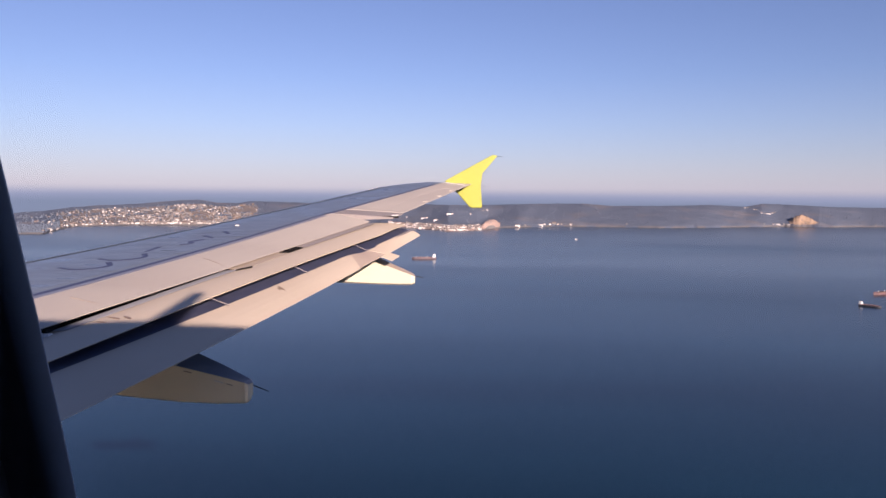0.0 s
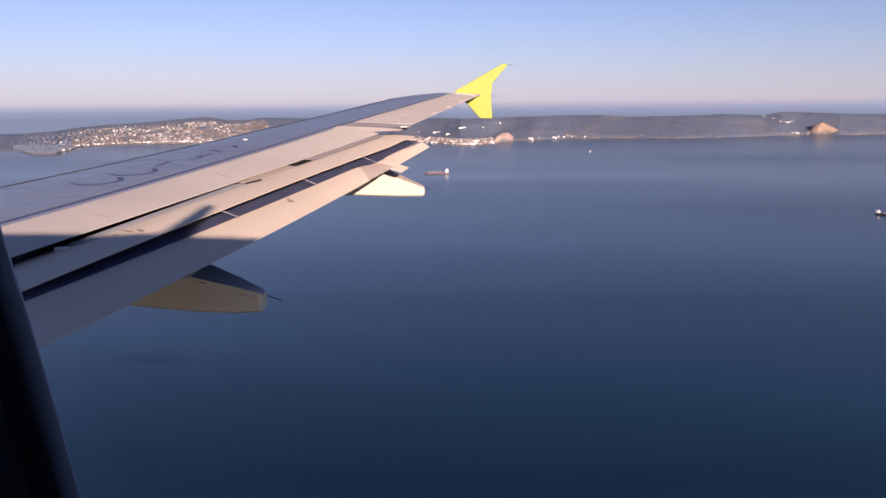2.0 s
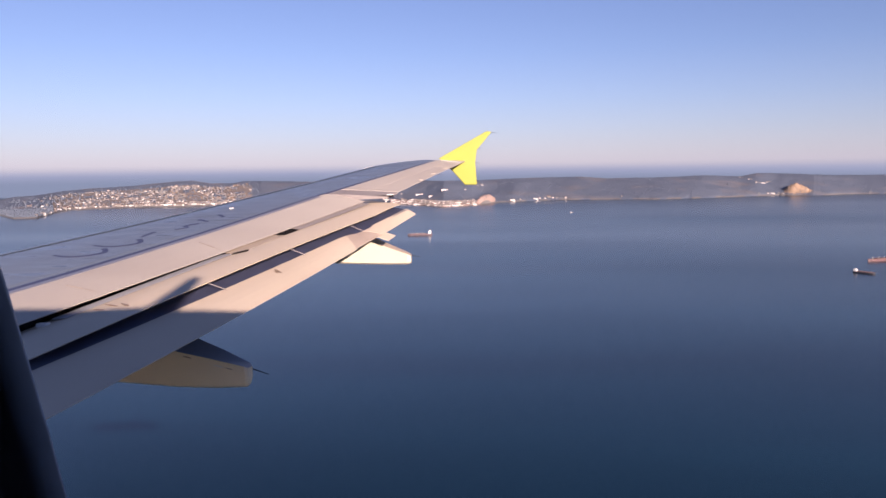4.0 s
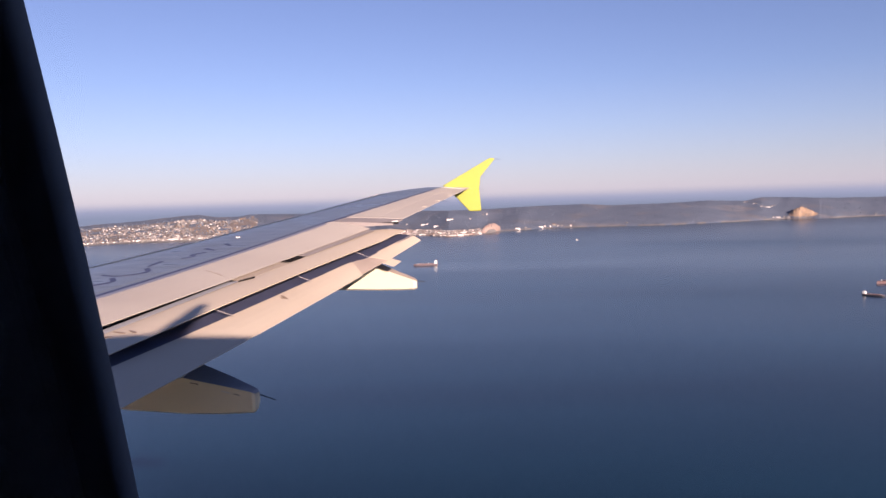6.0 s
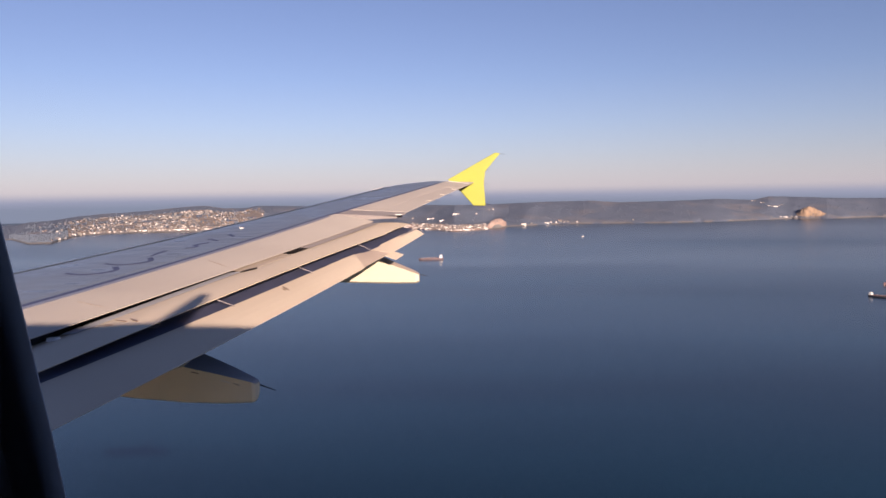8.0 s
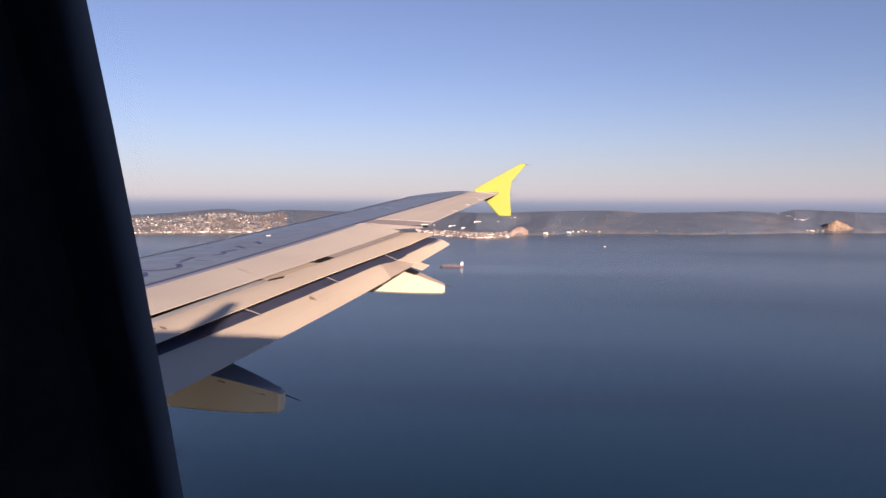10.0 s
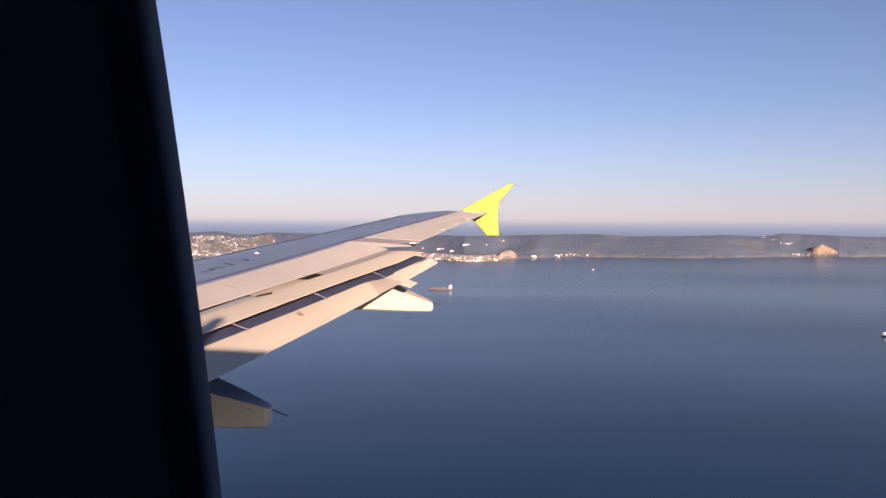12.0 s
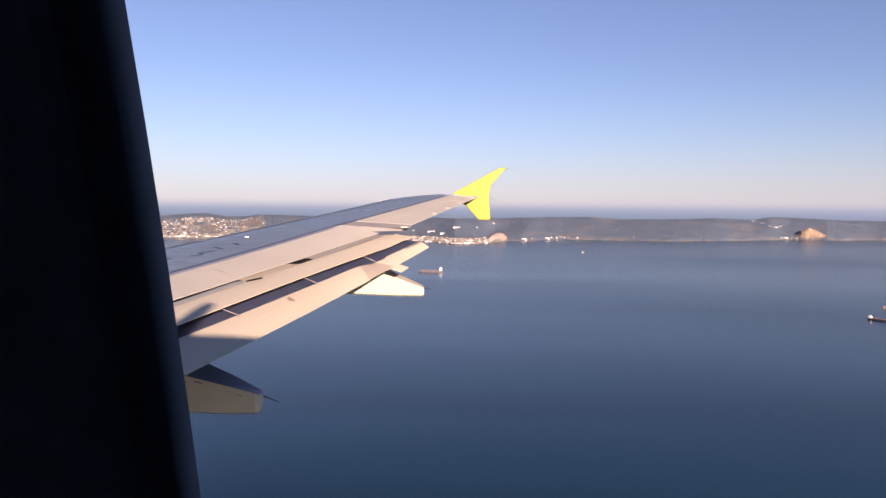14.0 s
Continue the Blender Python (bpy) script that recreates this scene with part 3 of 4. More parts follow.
def tube_with_hole(r, grow, x0, x1, name, material, label):
    """A tube round the cabin with the window cut out; the panel round the window is one fan of quads."""
    bm = bmesh.new()
    px0, px1, pa = WIN_X0 - 0.5, WIN_X1 + 0.5, 0.5
    n = 48
    arc = seq(WIN_A + pa, WIN_A - pa + 2 * math.pi, n)
    def wall(xs, angs, open_=lambda x, a: False):
        for xa, xb in zip(xs, xs[1:]):
            for aa, ab in zip(angs, angs[1:]):
                if not open_((xa + xb) / 2, (aa + ab) / 2):
                    bm.faces.new([bm.verts.new(hull_point(r, *q)) for q in ((xa, aa), (xb, aa), (xb, ab), (xa, ab))])

    wall([x0, px0, px1, x1], arc)
    front = sorted(seq(WIN_A - pa, WIN_A + pa, 14) + [WIN_A - ROW_H, WIN_A + ROW_H])
    holes = lambda x, a: abs(a - WIN_A) < ROW_H and any(abs(x - c) < ROW_W for c in ROW_XS)
    for xa, xb in ((x0, px0), (px1, x1)):
        wall(sorted([xa, xb] + [c + s * ROW_W for c in ROW_XS if xa < c < xb for s in (-1, 1)]), front, holes)
    ring = window_ring(r, grow)
    cx = (WIN_X0 + WIN_X1) / 2
    steps = 8
    outer = []
    for p in ring:
        ang = math.atan2(p.z - HZ, p.y)
        du, dw = p.x - cx, ang - WIN_A
        s = min((px1 - cx) / max(abs(du), 1e-6), pa / max(abs(dw), 1e-6))
        outer.append((cx + du * s, WIN_A + dw * s))
    corners = [(px1, WIN_A + pa), (px0, WIN_A + pa), (px0, WIN_A - pa), (px1, WIN_A - pa)]
    m = len(ring)
    for i in range(m):
        j = (i + 1) % m
        pi_, pj = ring[i], ring[j]
        ai, aj = math.atan2(pi_.z - HZ, pi_.y), math.atan2(pj.z - HZ, pj.y)
        for k in range(steps):
            qs = []
            for (x_in, a_in), (x_o, a_o), f in (((pi_.x, ai), outer[i], k / steps), ((pi_.x, ai), outer[i], (k + 1) / steps), ((pj.x, aj), outer[j], (k + 1) / steps), ((pj.x, aj), outer[j], k / steps)):
                qs.append(hull_point(r, x_in + (x_o - x_in) * f, a_in + (a_o - a_in) * f))
            bm.faces.new([bm.verts.new(q) for q in qs])
    for cxn, can in corners:
        near = sorted(range(m), key=lambda i: (outer[i][0] - cxn) ** 2 * 4 + (outer[i][1] - can) ** 2)
        a = next(outer[i] for i in near if abs(outer[i][0] - cxn) < 1e-5)
        b = next(outer[i] for i in near if abs(outer[i][1] - can) < 1e-5)
        bm.faces.new([bm.verts.new(hull_point(r, *q)) for q in (a, (cxn, can), b)])
    bmesh.ops.remove_doubles(bm, verts=bm.verts[:], dist=1e-4)
    return part(name, bm, material, airliner, label, smooth=True)


fuselage = tube_with_hole(ROUT, 0.07, -9.0, 20.0, "fuselage", M_HULL, "dark grey fuselage skin with a row of windows")
lining = tube_with_hole(RIN + 0.012, 0.022, -8.9, 19.9, "cabin_lining", M_LINING, "grey cabin wall lining in deep shade")
for x, s in ((-9.0, -1), (20.0, 1)):
    bm = bmesh.new()
    rings = []
    for k in range(7):
        a = k * math.pi / 12
        rings.append([hull_point(ROUT * max(math.cos(a), 0.02), x + s * 3.5 * math.sin(a), i * 2 * math.pi / 40) for i in range(40)])
    loft(bm, rings, caps=False)
    part("fuselage_end", bm, M_HULL, fuselage, "rounded end of the fuselage", smooth=True)
# window lip and reveal
bm = bmesh.new()
prof = [(RIN + 0.012, 0.022), (RIN + 0.002, 0.020), (RIN - 0.002, 0.014), (RIN - 0.002, 0.005), (RIN + 0.003, 0.0), (RIN + 0.010, 0.004), (RIN + 0.04, 0.035), (ROUT, 0.07)]
loft(bm, [window_ring(r, g) for r, g in prof], caps=False)
part("window_lip", bm, M_GASKET, lining, "grey rounded plastic window lip in shade", smooth=True)
bm = bmesh.new()
loft(bm, [window_ring(RIN + 0.042, 0.036), window_ring(RIN + 0.046, 0.036)])
pane = part("window_pane", bm, M_ACRYL, lining, "clear acrylic window pane")
pane.visible_shadow = False
# the further windows of the row: a frame through the wall and a pane each
def row_ring(r, x, d):
    return [hull_point(r, x + sx * (ROW_W + d), WIN_A + sa * (ROW_H + d / RIN)) for sx, sa in ((-1, -0.8), (-0.75, -1), (0.75, -1), (1, -0.8), (1, 0.8), (0.75, 1), (-0.75, 1), (-1, 0.8))]


bm_f, bm_p = bmesh.new(), bmesh.new()
loft(bm_f, [row_ring(RIN + 0.008, 0, 0.03), row_ring(RIN + 0.008, 0, 0.0), row_ring(ROUT + 0.004, 0, 0.0), row_ring(ROUT + 0.004, 0, 0.03)], caps=False)
loft(bm_p, [row_ring(ROUT - 0.03, 0, 0.0), row_ring(ROUT - 0.026, 0, 0.0)])
row_frame = part("window_frame", bm_f, M_GASKET, fuselage)
row_pane = part("window_pane", bm_p, M_ACRYL, fuselage)
row_frame.location.x = row_pane.location.x = ROW_XS[0]
row_pane.visible_shadow = False
for c in ROW_XS[1:]:
    for first in (row_frame, row_pane):
        again = first.copy()
        scene.collection.objects.link(again)
        again.location.x = c
# blade aerial on the roof
bm = bmesh.new()
ZT = HZ + ROUT
loft(bm, [[(9.95, -0.02, ZT - 0.03), (10.25, 0.0, ZT - 0.03), (9.95, 0.02, ZT - 0.03)], [(10.52, -0.01, ZT + 0.50), (10.64, 0.0, ZT + 0.50), (10.52, 0.01, ZT + 0.50)]])
part("blade_aerial", bm, M_HULL, fuselage, "dark grey blade aerial on the roof")


# ---- the sea and the far distance ----
bm = bmesh.new()
rads = [0, 150, 400, 800, 1300, 1900, 2600, 3300, 4000, 4500, 4940]
na = 96
rows_ = [[bm.verts.new((r * math.sin(2 * math.pi * i / na), r * math.cos(2 * math.pi * i / na), 0)) for i in range(na)] for r in rads[1:]]
c0 = bm.verts.new((0, 0, 0))
for i in range(na):
    j = (i + 1) % na
    bm.faces.new((c0, rows_[0][i], rows_[0][j]))
    for a, b in zip(rows_, rows_[1:]):
        bm.faces.new((a[i], b[i], b[j], a[j]))
sea = part("water", bm, M_SEA)
tagged(sea, "deep blue sea with faint ripples and streaks", "sea", kind="structure")
# ring that glows in the colours of far haze
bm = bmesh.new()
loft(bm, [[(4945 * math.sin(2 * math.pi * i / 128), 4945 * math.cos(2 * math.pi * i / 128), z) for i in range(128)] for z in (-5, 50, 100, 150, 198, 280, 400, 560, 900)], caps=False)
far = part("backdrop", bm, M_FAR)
tagged(far, "glowing backdrop of hazy far sea meeting the sky", "distance", kind="structure")


# ---- the coast ----
def table(rows):
    xs, ys = zip(*rows)
    return lambda v: float(np.interp(v, xs, ys))


COAST = table([(-50, 2900), (-38, 2900), (-33.5, 2950), (-32.5, 2620), (-31.1, 2600), (-30.2, 2850), (-29.3, 3080), (-25.3, 3160), (-21.7, 3080), (-19.7, 3120), (-16.4, 3340), (-13.8, 3390), (-10.4, 3300), (-7.7, 3180),
               (-5.9, 2940), (-3.3, 2770), (-1.9, 2635), (0.3, 2730), (1.2, 2880), (2.3, 2985), (4.2, 3070), (6.4, 3190), (14.7, 3250), (17.5, 3365), (20.5, 3560), (22.4, 3700), (24.9, 3730), (27.9, 3970), (34, 4150), (55, 4200)])
RIDGE = table([(-50, 20), (-40, 22), (-33.4, 26), (-32.4, 48), (-29.3, 57), (-27.4, 66), (-25.5, 71), (-23.6, 82), (-22, 92), (-20.9, 95), (-19.6, 80), (-18, 77), (-17.2, 86), (-15.9, 84), (-12.9, 77), (-9, 75), (-6.8, 85),
               (1.6, 83), (6.4, 88), (8.5, 89), (10.6, 79), (14.7, 82), (17.5, 89), (20.1, 80), (21.2, 96), (22.3, 94), (25.8, 82), (27.9, 79), (34, 78), (45, 70), (55, 50)])


def shore(az, s):
    """How far out the land lies s metres behind the shore; the shore itself is ragged."""
    return COAST(az) + s + math.exp(-max(s, 0) / 60) * (22 * noise.noise(Vector((az * 1.3, 0, 0))) + 9 * noise.noise(Vector((az * 5, 4, 0))))


def cliff_height(az, s):
    """The bare cliff that stands out before the hill."""
    side = max(0.0, 1 - (23.7 - az) / 1.15 if az < 23.7 else 1 - (az - 23.7) / 1.6)
    crag = noise.noise(Vector((az * 4.0, s * 0.02, 2.0))) * 0.22 + noise.noise(Vector((az * 11.0, s * 0.04, 5.0))) * 0.16
    return side ** 0.85 * 54 * (1 + crag) * min(1, max(0, s - 8) / (78 + 40 * crag)) * (1 if s < 130 else max(0, 1 - (s - 130) / 160))


def land_height(az, s):
    """Height s metres behind the shore at the bearing az."""
    w = 620.0
    k = min(s / w, 1.6)
    n = noise.fractal(Vector((az * 0.7, s * 0.012, 3.0)), 1.0, 2.0, 5)
    gully = noise.fractal(Vector((az * 0.9, s * 0.003, 9.0)), 1.0, 2.0, 3)
    town_side = az < -16
    rise = (k ** 0.8 if k < 1 else 1 - 0.12 * (k - 1)) if town_side else (min(1.0, k * 1.15) ** 0.85 if k < 1 else 1 - 0.1 * (k - 1))
    h = RIDGE(az) * rise + (4 if s > 0 else 0) * 0.5 + 1.4 * n * min(1, s / 120) + 2.0 * gully * min(1, s / 250) * (1 if k < 0.95 else 0.2)
    low = min(1.0, max(0.0, (az + 7.5) / 2.5)) * min(1.0, max(0.0, (3.6 - az) / 3.4))
    h *= 1 - low * (1 - min(1.0, max(0.12, (s - 330) / 420 + 0.12)))
    h += 13 * low * min(1.0, max(0.3, (1.3 - az) / 0.6)) * min(1.0, max(0.0, s - 8) / 95) * (1 if s < 110 else max(0.0, 1 - (s - 110) / 200))
    knob = max(0.0, 1 - ((az - 1.42) / 0.72) ** 2 - ((s - 62) / 60) ** 2)
    h += knob ** 0.7 * (25 + 5 * noise.noise(Vector((az * 4.0, s * 0.05, 6.0))))
    h = max(h, cliff_height(az, s))
    return max(h, 0.8 if s > 12 else -1.0 + s * 0.15)


AZS = sorted(set(seq(-46, 50, 640) + seq(0.45, 2.45, 34) + seq(22.6, 25.6, 60)))
DEP = [-30, 0, 12, 18, 25, 35, 45, 57, 70, 85, 100, 117, 135, 175, 220, 270, 330, 400, 470, 540, 600, 660, 730]
bm = bmesh.new()
grid = []
for az in AZS:
    a = radians(az)
    col = []
    for s in DEP:
        r = shore(az, s)
        col.append(bm.verts.new((r * math.sin(a), r * math.cos(a), -4.0 if s < 0 else land_height(az, s))))
    grid.append(col)
for i, (ca, cb) in enumerate(zip(grid, grid[1:])):
    for k in range(len(DEP) - 1):
        f = bm.faces.new((ca[k], cb[k], cb[k + 1], ca[k + 1]))
        az = AZS[i]
        g = noise.noise(Vector((az * 2.0, DEP[k] * 0.02, 7)))
        if DEP[k] < 12 and (az < 2.5 or noise.noise(Vector((az * 0.7, 0, 11))) > -0.12):
            f.material_index = 1
        elif DEP[k] > 11 and cliff_height(az, DEP[k]) > max(3.0, land_height(az, DEP[k]) - 0.5):
            f.material_index = 2
        elif -6.2 < az <= 0.75 and DEP[k] < 100:
            f.material_index = 3
        elif 0.75 < az < 2.15 and DEP[k] < 135:
            f.material_index = 3
        elif -22.5 < az < -17 and 25 < DEP[k] < 480 and g > 0.3:
            f.material_index = 2
        elif -30.2 < az < -16.6 and DEP[k] < 420 and g > -0.25:
            f.material_index = 4
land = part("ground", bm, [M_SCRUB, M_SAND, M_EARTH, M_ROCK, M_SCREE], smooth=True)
tagged(land, "dark scrub-covered coastal hills with sandy shore and bare cliffs", "coast", kind="structure")


def on_land(az, s):
    a = radians(az)
    r = shore(az, s)
    return Vector((r * math.sin(a), r * math.cos(a), land_height(az, s)))


# ---- houses of the coast towns ----
def make_house(w, d, h, wall, roof, flat):
    ob = new("house")
    bm = bmesh.new()
    box(bm, -w / 2, w / 2, -d / 2, d / 2, -6, h)
    part("wall", bm, wall, ob)
    bm = bmesh.new()
    if flat:
        box(bm, -w / 2 - 0.3, w / 2 + 0.3, -d / 2 - 0.3, d / 2 + 0.3, h, h + 0.6)
    else:
        e = 0.5
        sec = [(-d / 2 - e, h), (d / 2 + e, h), (0, h + d * 0.32)]
        loft(bm, [[(-w / 2 - e, y, z) for y, z in sec], [(w / 2 + e, y, z) for y, z in sec]])
    part("roof", bm, roof, ob)
    return ob


rng = random.Random(5)
KINDS = [(make_house(7, 5.5, 3.6, M_HOUSE[0], M_ROOF[0], False), "white rendered house with a tiled roof"),
         (make_house(6.5, 5, 3.4, M_HOUSE[1], M_ROOF[1], False), "cream house with a pale sheet roof"),
         (make_house(8, 6, 3.8, M_HOUSE[2], M_ROOF[2], False), "pinkish house with a dark roof"),
         (make_house(7, 5.5, 4.2, M_HOUSE[3], M_ROOF[1], True), "grey flat-roofed house"),
         (make_house(9, 8, 10, M_HOUSE[1], M_ROOF[1], True), "tall cream flat-roofed apartment block"),
         (make_house(20, 9, 3.9, M_HOUSE[0], M_ROOF[1], True), "long white waterfront building"),
         (make_house(16, 9, 6.5, M_HOUSE[1], M_ROOF[0], False), "cream waterfront building with tiled roof")]
used = set()


def put_house(k, az, s, group):
    ob, label = KINDS[k]
    p = on_land(az, s)
    m = Matrix.Translation(p) @ pose(0, 0, 0, 0, 0, -az + rng.uniform(-22, 22))
    if k in used:
        ob = copy_thing(ob, m)
    else:
        used.add(k)
        ob.matrix_world = m
        tagged(ob, label + " on the coast", "house")
    ob["group"] = group


# hillside town: thick near the shore, thinning uphill
for _ in range(120):
    az = rng.triangular(-31.5, -16.4, -20.5)
    s = 18 + 470 * rng.random() ** 1.5
    if noise.noise(Vector((az * 0.55, s * 0.008, 21.0))) > 0.12 and s > 60:
        continue
    put_house(rng.choice((0, 1, 1, 2, 3, 2, 3, 1, 2)), az, s, "houses of the hillside town")
for az in np.arange(-29.6, -16.6, 0.3):
    put_house(rng.choice((0, 5, 6, 0, 1, 0)), az + rng.uniform(-0.1, 0.1), rng.uniform(12, 26), "houses of the hillside town")
for _ in range(10):
    put_house(4, rng.uniform(-23.8, -21.2), rng.uniform(270, 400), "houses of the hillside town")
# village on the low point
for _ in range(104):
    az = rng.uniform(-6.6, 0.7)
    put_house(rng.choice((0, 0, 1, 0, 3, 0, 0, 5)), az, rng.uniform(14, 80), "houses of the village on the point")
for az, s, k in ((-2.6, 170, 5), (-2.2, 175, 5), (-1.8, 172, 5), (-1.3, 180, 5), (-4.2, 120, 5), (-5.2, 420, 0), (-3.9, 430, 5), (-3.6, 440, 0), (-2.9, 410, 5), (-1.9, 520, 5), (-1.6, 522, 0), (-0.2, 515, 0), (1.1, 540, 0), (0.8, 545, 1)):
    put_house(k, az, s, "houses of the village on the point")
# scattered along the open shore
for az, s, k in ((5.3, 15, 5), (5.6, 25, 0), (6.0, 18, 0), (6.3, 30, 6), (6.6, 20, 0), (6.9, 22, 1), (7.6, 18, 0), (3.5, 16, 5), (4.1, 20, 1), (11.8, 40, 1), (20.1, 500, 0), (20.28, 480, 1), (20.7, 395, 0), (20.85, 380, 1), (21.2, 275, 0), (21.4, 260, 1), (21.65, 250, 5), (21.9, 270, 0), (22.05, 290, 1), (21.4, 30, 1), (22.0, 25, 0), (22.3, 20, 5), (22.7, 22, 1), (22.9, 16, 1), (23.0, 20, 0), (28.3, 24, 1), (29.4, 22, 0), (32.5, 300, 5), (33.0, 290, 0), (33.6, 280, 5), (34.2, 270, 0), (32.0, 310, 1)):
    put_house(k, az, s, "houses along the open shore")

# the many small houses between them
verts, faces, slots = [], [], []
for _ in range(1250):
    if rng.random() < 0.8:
        az, s = rng.triangular(-33, -16.4, -21.0), 15 + 450 * rng.random() ** 1.4
        if noise.noise(Vector((az * 0.55, s * 0.008, 21.0))) > 0.15 and s > 60:
            continue
    else:
        az, s = rng.uniform(-5.2, 0.6), rng.uniform(20, 130)
    p = on_land(az, s)
    w, d, h = rng.uniform(2.0, 3.8), rng.uniform(1.8, 3.0), rng.uniform(2.4, 4.0)
    a = radians(-az + rng.uniform(-30, 30))
    ux, uy = Vector((math.cos(a), math.sin(a), 0)), Vector((-math.sin(a), math.cos(a), 0))
    n0 = len(verts)
    for z in (-4, h):
        for sx, sy in ((-1, -1), (1, -1), (1, 1), (-1, 1)):
            verts.append(p + ux * w * sx + uy * d * sy + Vector((0, 0, z)))
    verts += [p - ux * w + Vector((0, 0, h + d * 0.5)), p + ux * w + Vector((0, 0, h + d * 0.5))]
    q, rf = rng.choice((0, 1, 2, 3, 1)), rng.choice((4, 5, 6))
    for f, sl in (((0, 1, 5, 4), q), ((1, 2, 6, 5), q), ((2, 3, 7, 6), q), ((3, 0, 4, 7), q), ((4, 5, 9, 8), rf), ((6, 7, 8, 9), rf), ((5, 6, 9), q), ((7, 4, 8), q)):
        faces.append(tuple(n0 + i for i in f))
        slots.append(sl)
me = bpy.data.meshes.new("far_houses")
me.from_pydata([tuple(v) for v in verts], [], faces)
for mm in (*M_HOUSE, *M_ROOF):
    me.materials.append(mm)
me.polygons.foreach_set("material_index", slots)
tagged(new("far_houses", me), "crowd of small pale houses on the coast slopes", "houses", kind="stuff")

# scrub and trees on the hills
verts, faces = [], []
for k_ in range(6400):
    az, s = rng.uniform(-44, 48), 20 + 640 * rng.random()
    if k_ > 5600:
        az, s = rng.uniform(-33.6, -30.1), 12 + 150 * rng.random()
    elif k_ > 4900:
        az, s = rng.uniform(-33, -16), 20 + 480 * rng.random()
    p = on_land(az, s)
    r = rng.uniform(1.6, 4.2)
    h = r * (rng.uniform(0.3, 0.6) if k_ < 4900 else rng.uniform(0.7, 1.3))
    n0 = len(verts)
    k = 5
    for zz, rr in ((-2.0, 0.75), (h * 0.5, 1.0), (h * 1.0, 0.55)):
        for i in range(k):
            a = 2 * math.pi * (i + rng.random() * 0.6) / k
            q = rr * r * rng.uniform(0.7, 1.2)
            verts.append((p.x + q * math.cos(a), p.y + q * math.sin(a), p.z + zz * rng.uniform(0.85, 1.2)))
    verts.append((p.x, p.y, p.z + h * 1.3))
    for t_ in range(2):
        for i in range(k):
            j = (i + 1) % k
            faces.append((n0 + t_ * k + i, n0 + t_ * k + j, n0 + (t_ + 1) * k + j, n0 + (t_ + 1) * k + i))
    for i in range(k):
        faces.append((n0 + 2 * k + i, n0 + 2 * k + (i + 1) % k, n0 + 3 * k))
me = bpy.data.meshes.new("trees")
me.from_pydata(verts, [], faces)
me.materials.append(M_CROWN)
woods = new("trees", me)
tagged(woods, "dark low trees and scrub scattered over the hills", "trees", kind="stuff")


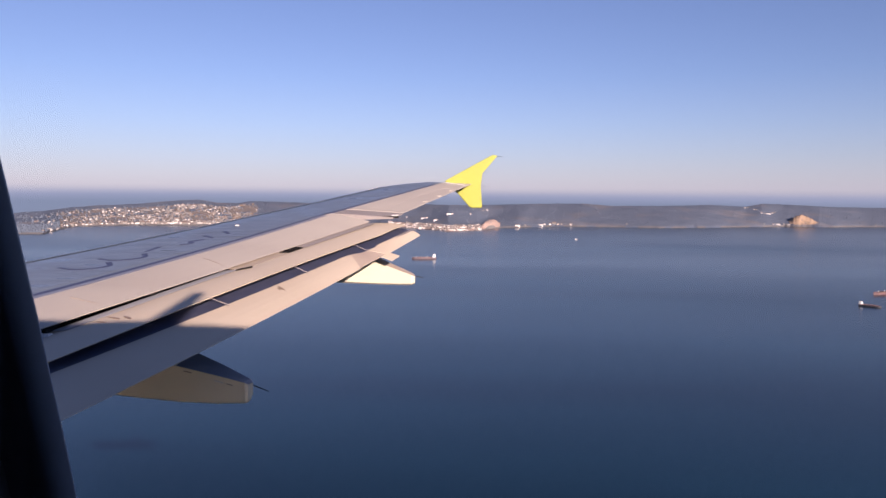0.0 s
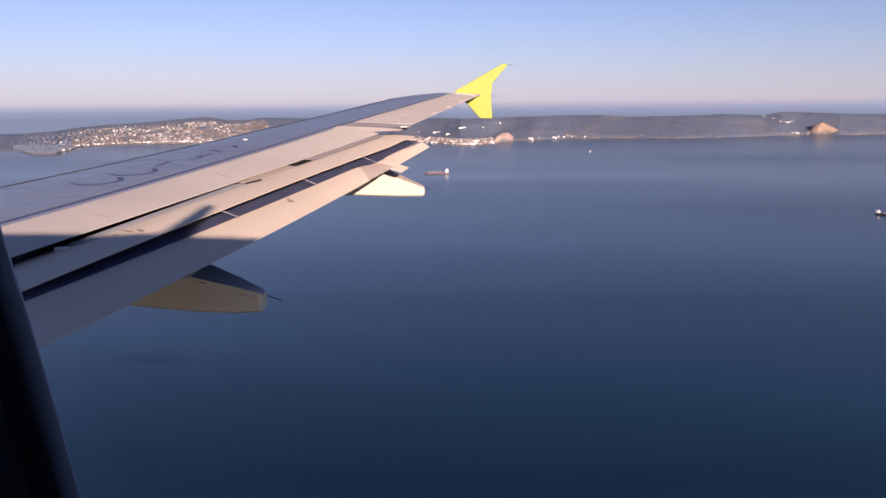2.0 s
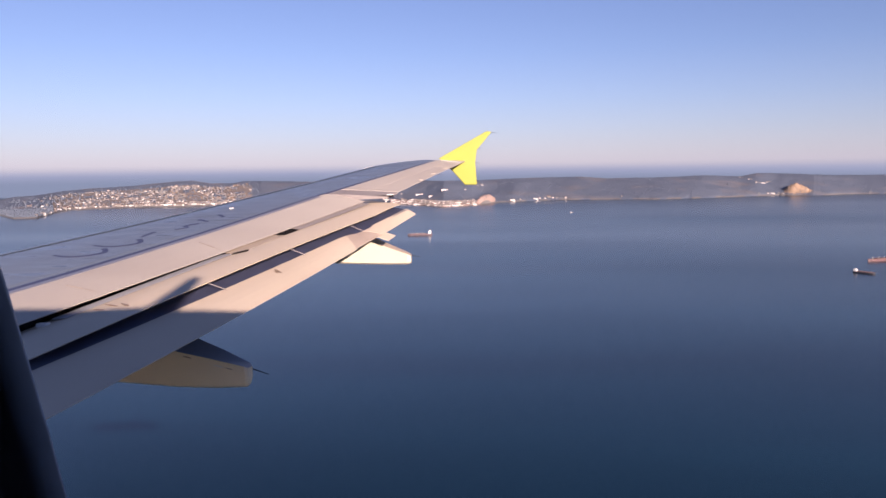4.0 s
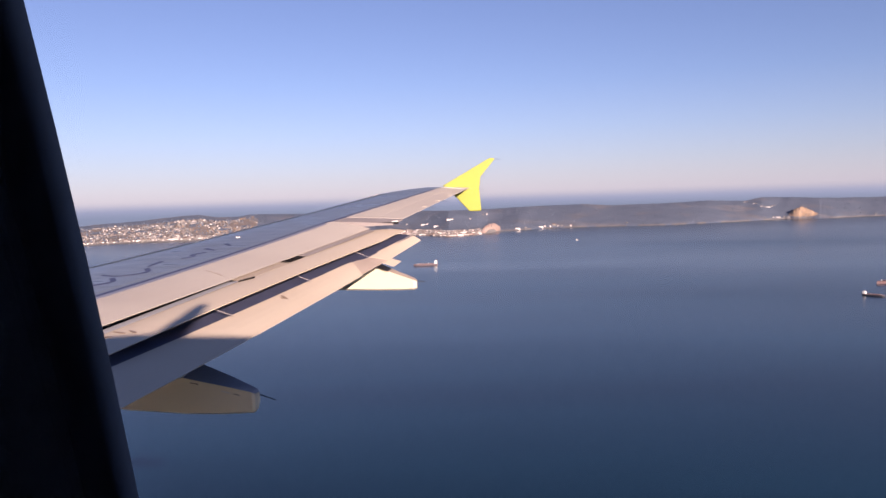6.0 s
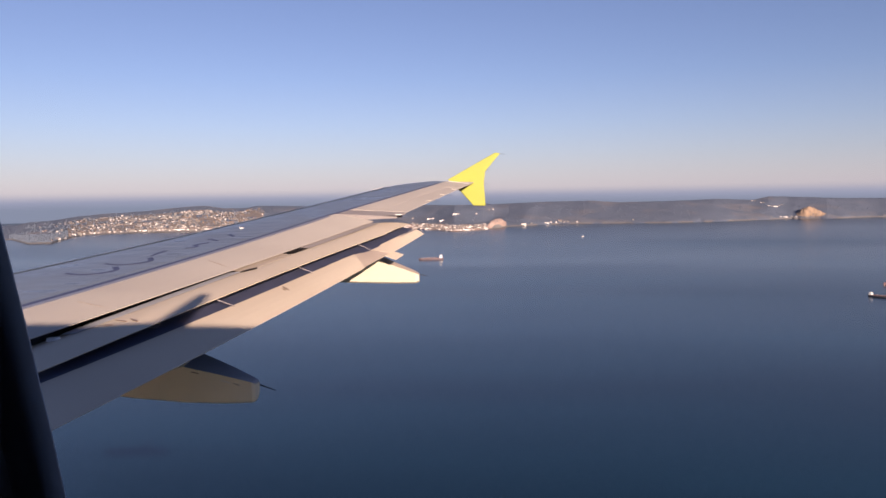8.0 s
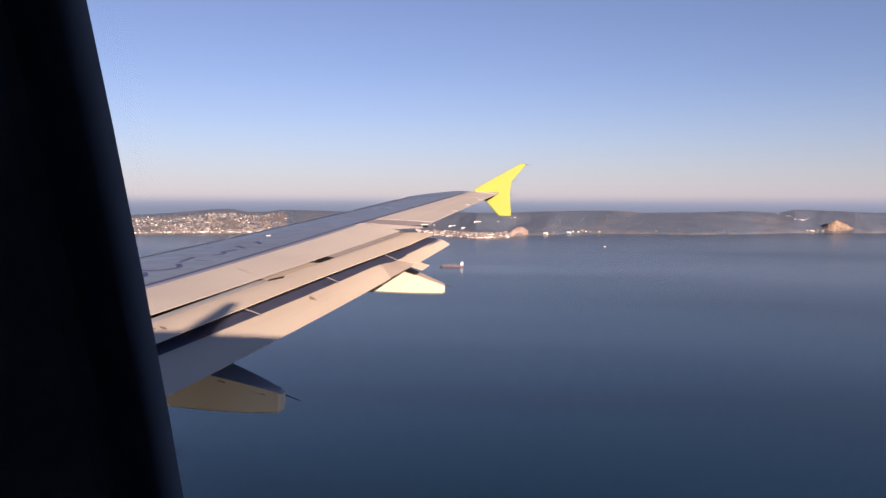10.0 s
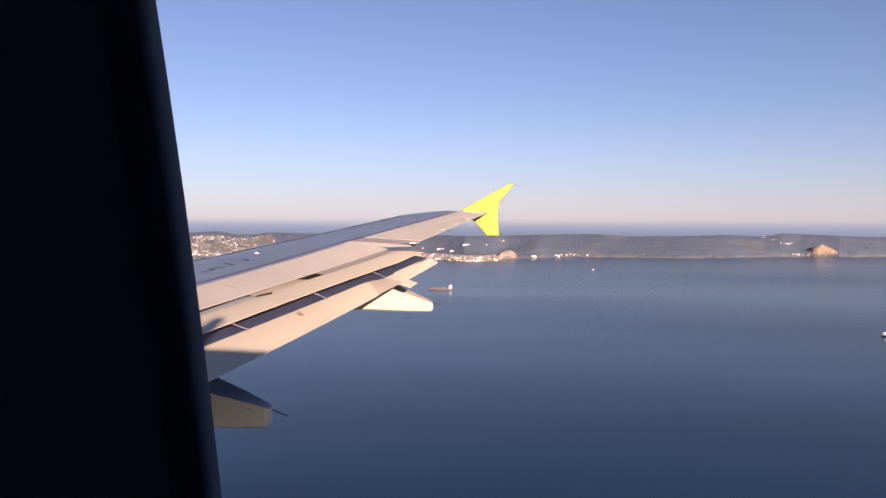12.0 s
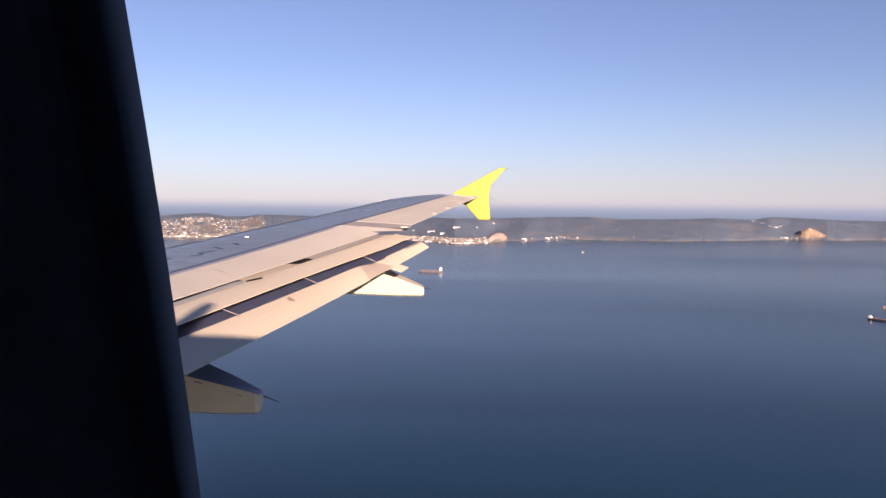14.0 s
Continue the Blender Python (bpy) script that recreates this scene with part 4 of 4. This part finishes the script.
# ---- ships ----
def ship(length, beam, hull_mat, label, place, heading):
    ob = new("cargo_ship")
    bm = bmesh.new()
    rings = []
    for k, w in ((0, 0.55), (0.06, 0.9), (0.2, 1.0), (0.75, 1.0), (0.9, 0.7), (1.0, 0.06)):
        x = -length / 2 + k * length
        hw = beam / 2 * w
        top = 0.056 * length * (1.0 + (0.35 if k > 0.88 else 0.0))
        rings.append([(x, -hw, top), (x, -hw * 0.85, -2), (x, hw * 0.85, -2), (x, hw, top)])
    loft(bm, rings)
    part("hull", bm, hull_mat, ob)
    top = 0.056 * length
    bm = bmesh.new()
    box(bm, -length * 0.44, length * 0.42, -beam * 0.42, beam * 0.42, top, top + 0.6)
    part("deck", bm, M_DECK, ob)
    bm = bmesh.new()
    x0, x1 = -length * 0.46, -length * 0.34
    for i, (g, hh) in enumerate(((1.0, 0.06), (0.9, 0.10), (0.7, 0.14))):
        box(bm, x0, x1 - 0.01 * length * i, -beam * 0.42 * g, beam * 0.42 * g, top + (0.6 if i == 0 else length * (0.06, 0.10)[i - 1] - 0.01), top + hh * length)
    part("superstructure", bm, M_WHITE, ob, "white superstructure")
    bm = bmesh.new()
    rod(bm, (x0 + 0.03 * length, 0, top + 0.10 * length), (x0 + 0.028 * length, 0, top + 0.185 * length), 0.018 * length, 0.014 * length, 10)
    part("funnel", bm, hull_mat, ob)
    for fx in (-0.12, 0.1, 0.32):
        bm = bmesh.new()
        rod(bm, (fx * length, 0, top), (fx * length, 0, top + 0.075 * length), 0.008 * length, 0.005 * length, 6)
        part("mast", bm, M_WHITE, ob)
    for fx in (-0.2, -0.02, 0.17):
        bm = bmesh.new()
        box(bm, (fx - 0.06) * length, (fx + 0.06) * length, -beam * 0.3, beam * 0.3, top + 0.6, top + 0.018 * length + 0.6)
        part("hatch_cover", bm, M_DECK, ob)
    ob.matrix_world = Matrix.Translation(place) @ pose(0, 0, 0, 0, 0, heading)
    tagged(ob, label, "ship")
    return ob


def at_sea(az, d):
    return Vector((d * math.sin(radians(az)), d * math.cos(radians(az)), 0))


ship(52, 9, M_RED_HAZED, "red cargo ship with white superstructure anchored at sea, colour paled for haze", at_sea(-3.62, 1540), 184)
ship(27, 7, M_NAVY, "dark-hulled ship with white superstructure at sea", at_sea(28.5, 1080), -50)
ship(50, 10, M_RED, "red-hulled ship lying at anchor", at_sea(29.4, 1233), 200)


def boat(place, heading):
    ob = new("boat")
    bm = bmesh.new()
    rings = []
    for k, w in ((0, 0.8), (0.5, 1.0), (0.85, 0.6), (1.0, 0.05)):
        x = -4 + 8 * k
        rings.append([(x, -1.4 * w, 1.4), (x, -1.0 * w, -0.4), (x, 1.0 * w, -0.4), (x, 1.4 * w, 1.4)])
    loft(bm, rings)
    part("hull", bm, M_PANEL, ob)
    bm = bmesh.new()
    box(bm, -2.4, 0.5, -0.9, 0.9, 1.3, 3.0)
    part("cabin", bm, M_WHITE, ob)
    ob.matrix_world = Matrix.Translation(place) @ pose(0, 0, 0, 0, 0, heading)
    tagged(ob, "small white fishing boat on the sea", "boat", "boats")


boat(at_sea(8.1, 2290), 20)
boat(at_sea(-14.7, 3340), 60)
boat(at_sea(-17.5, 2735), 10)
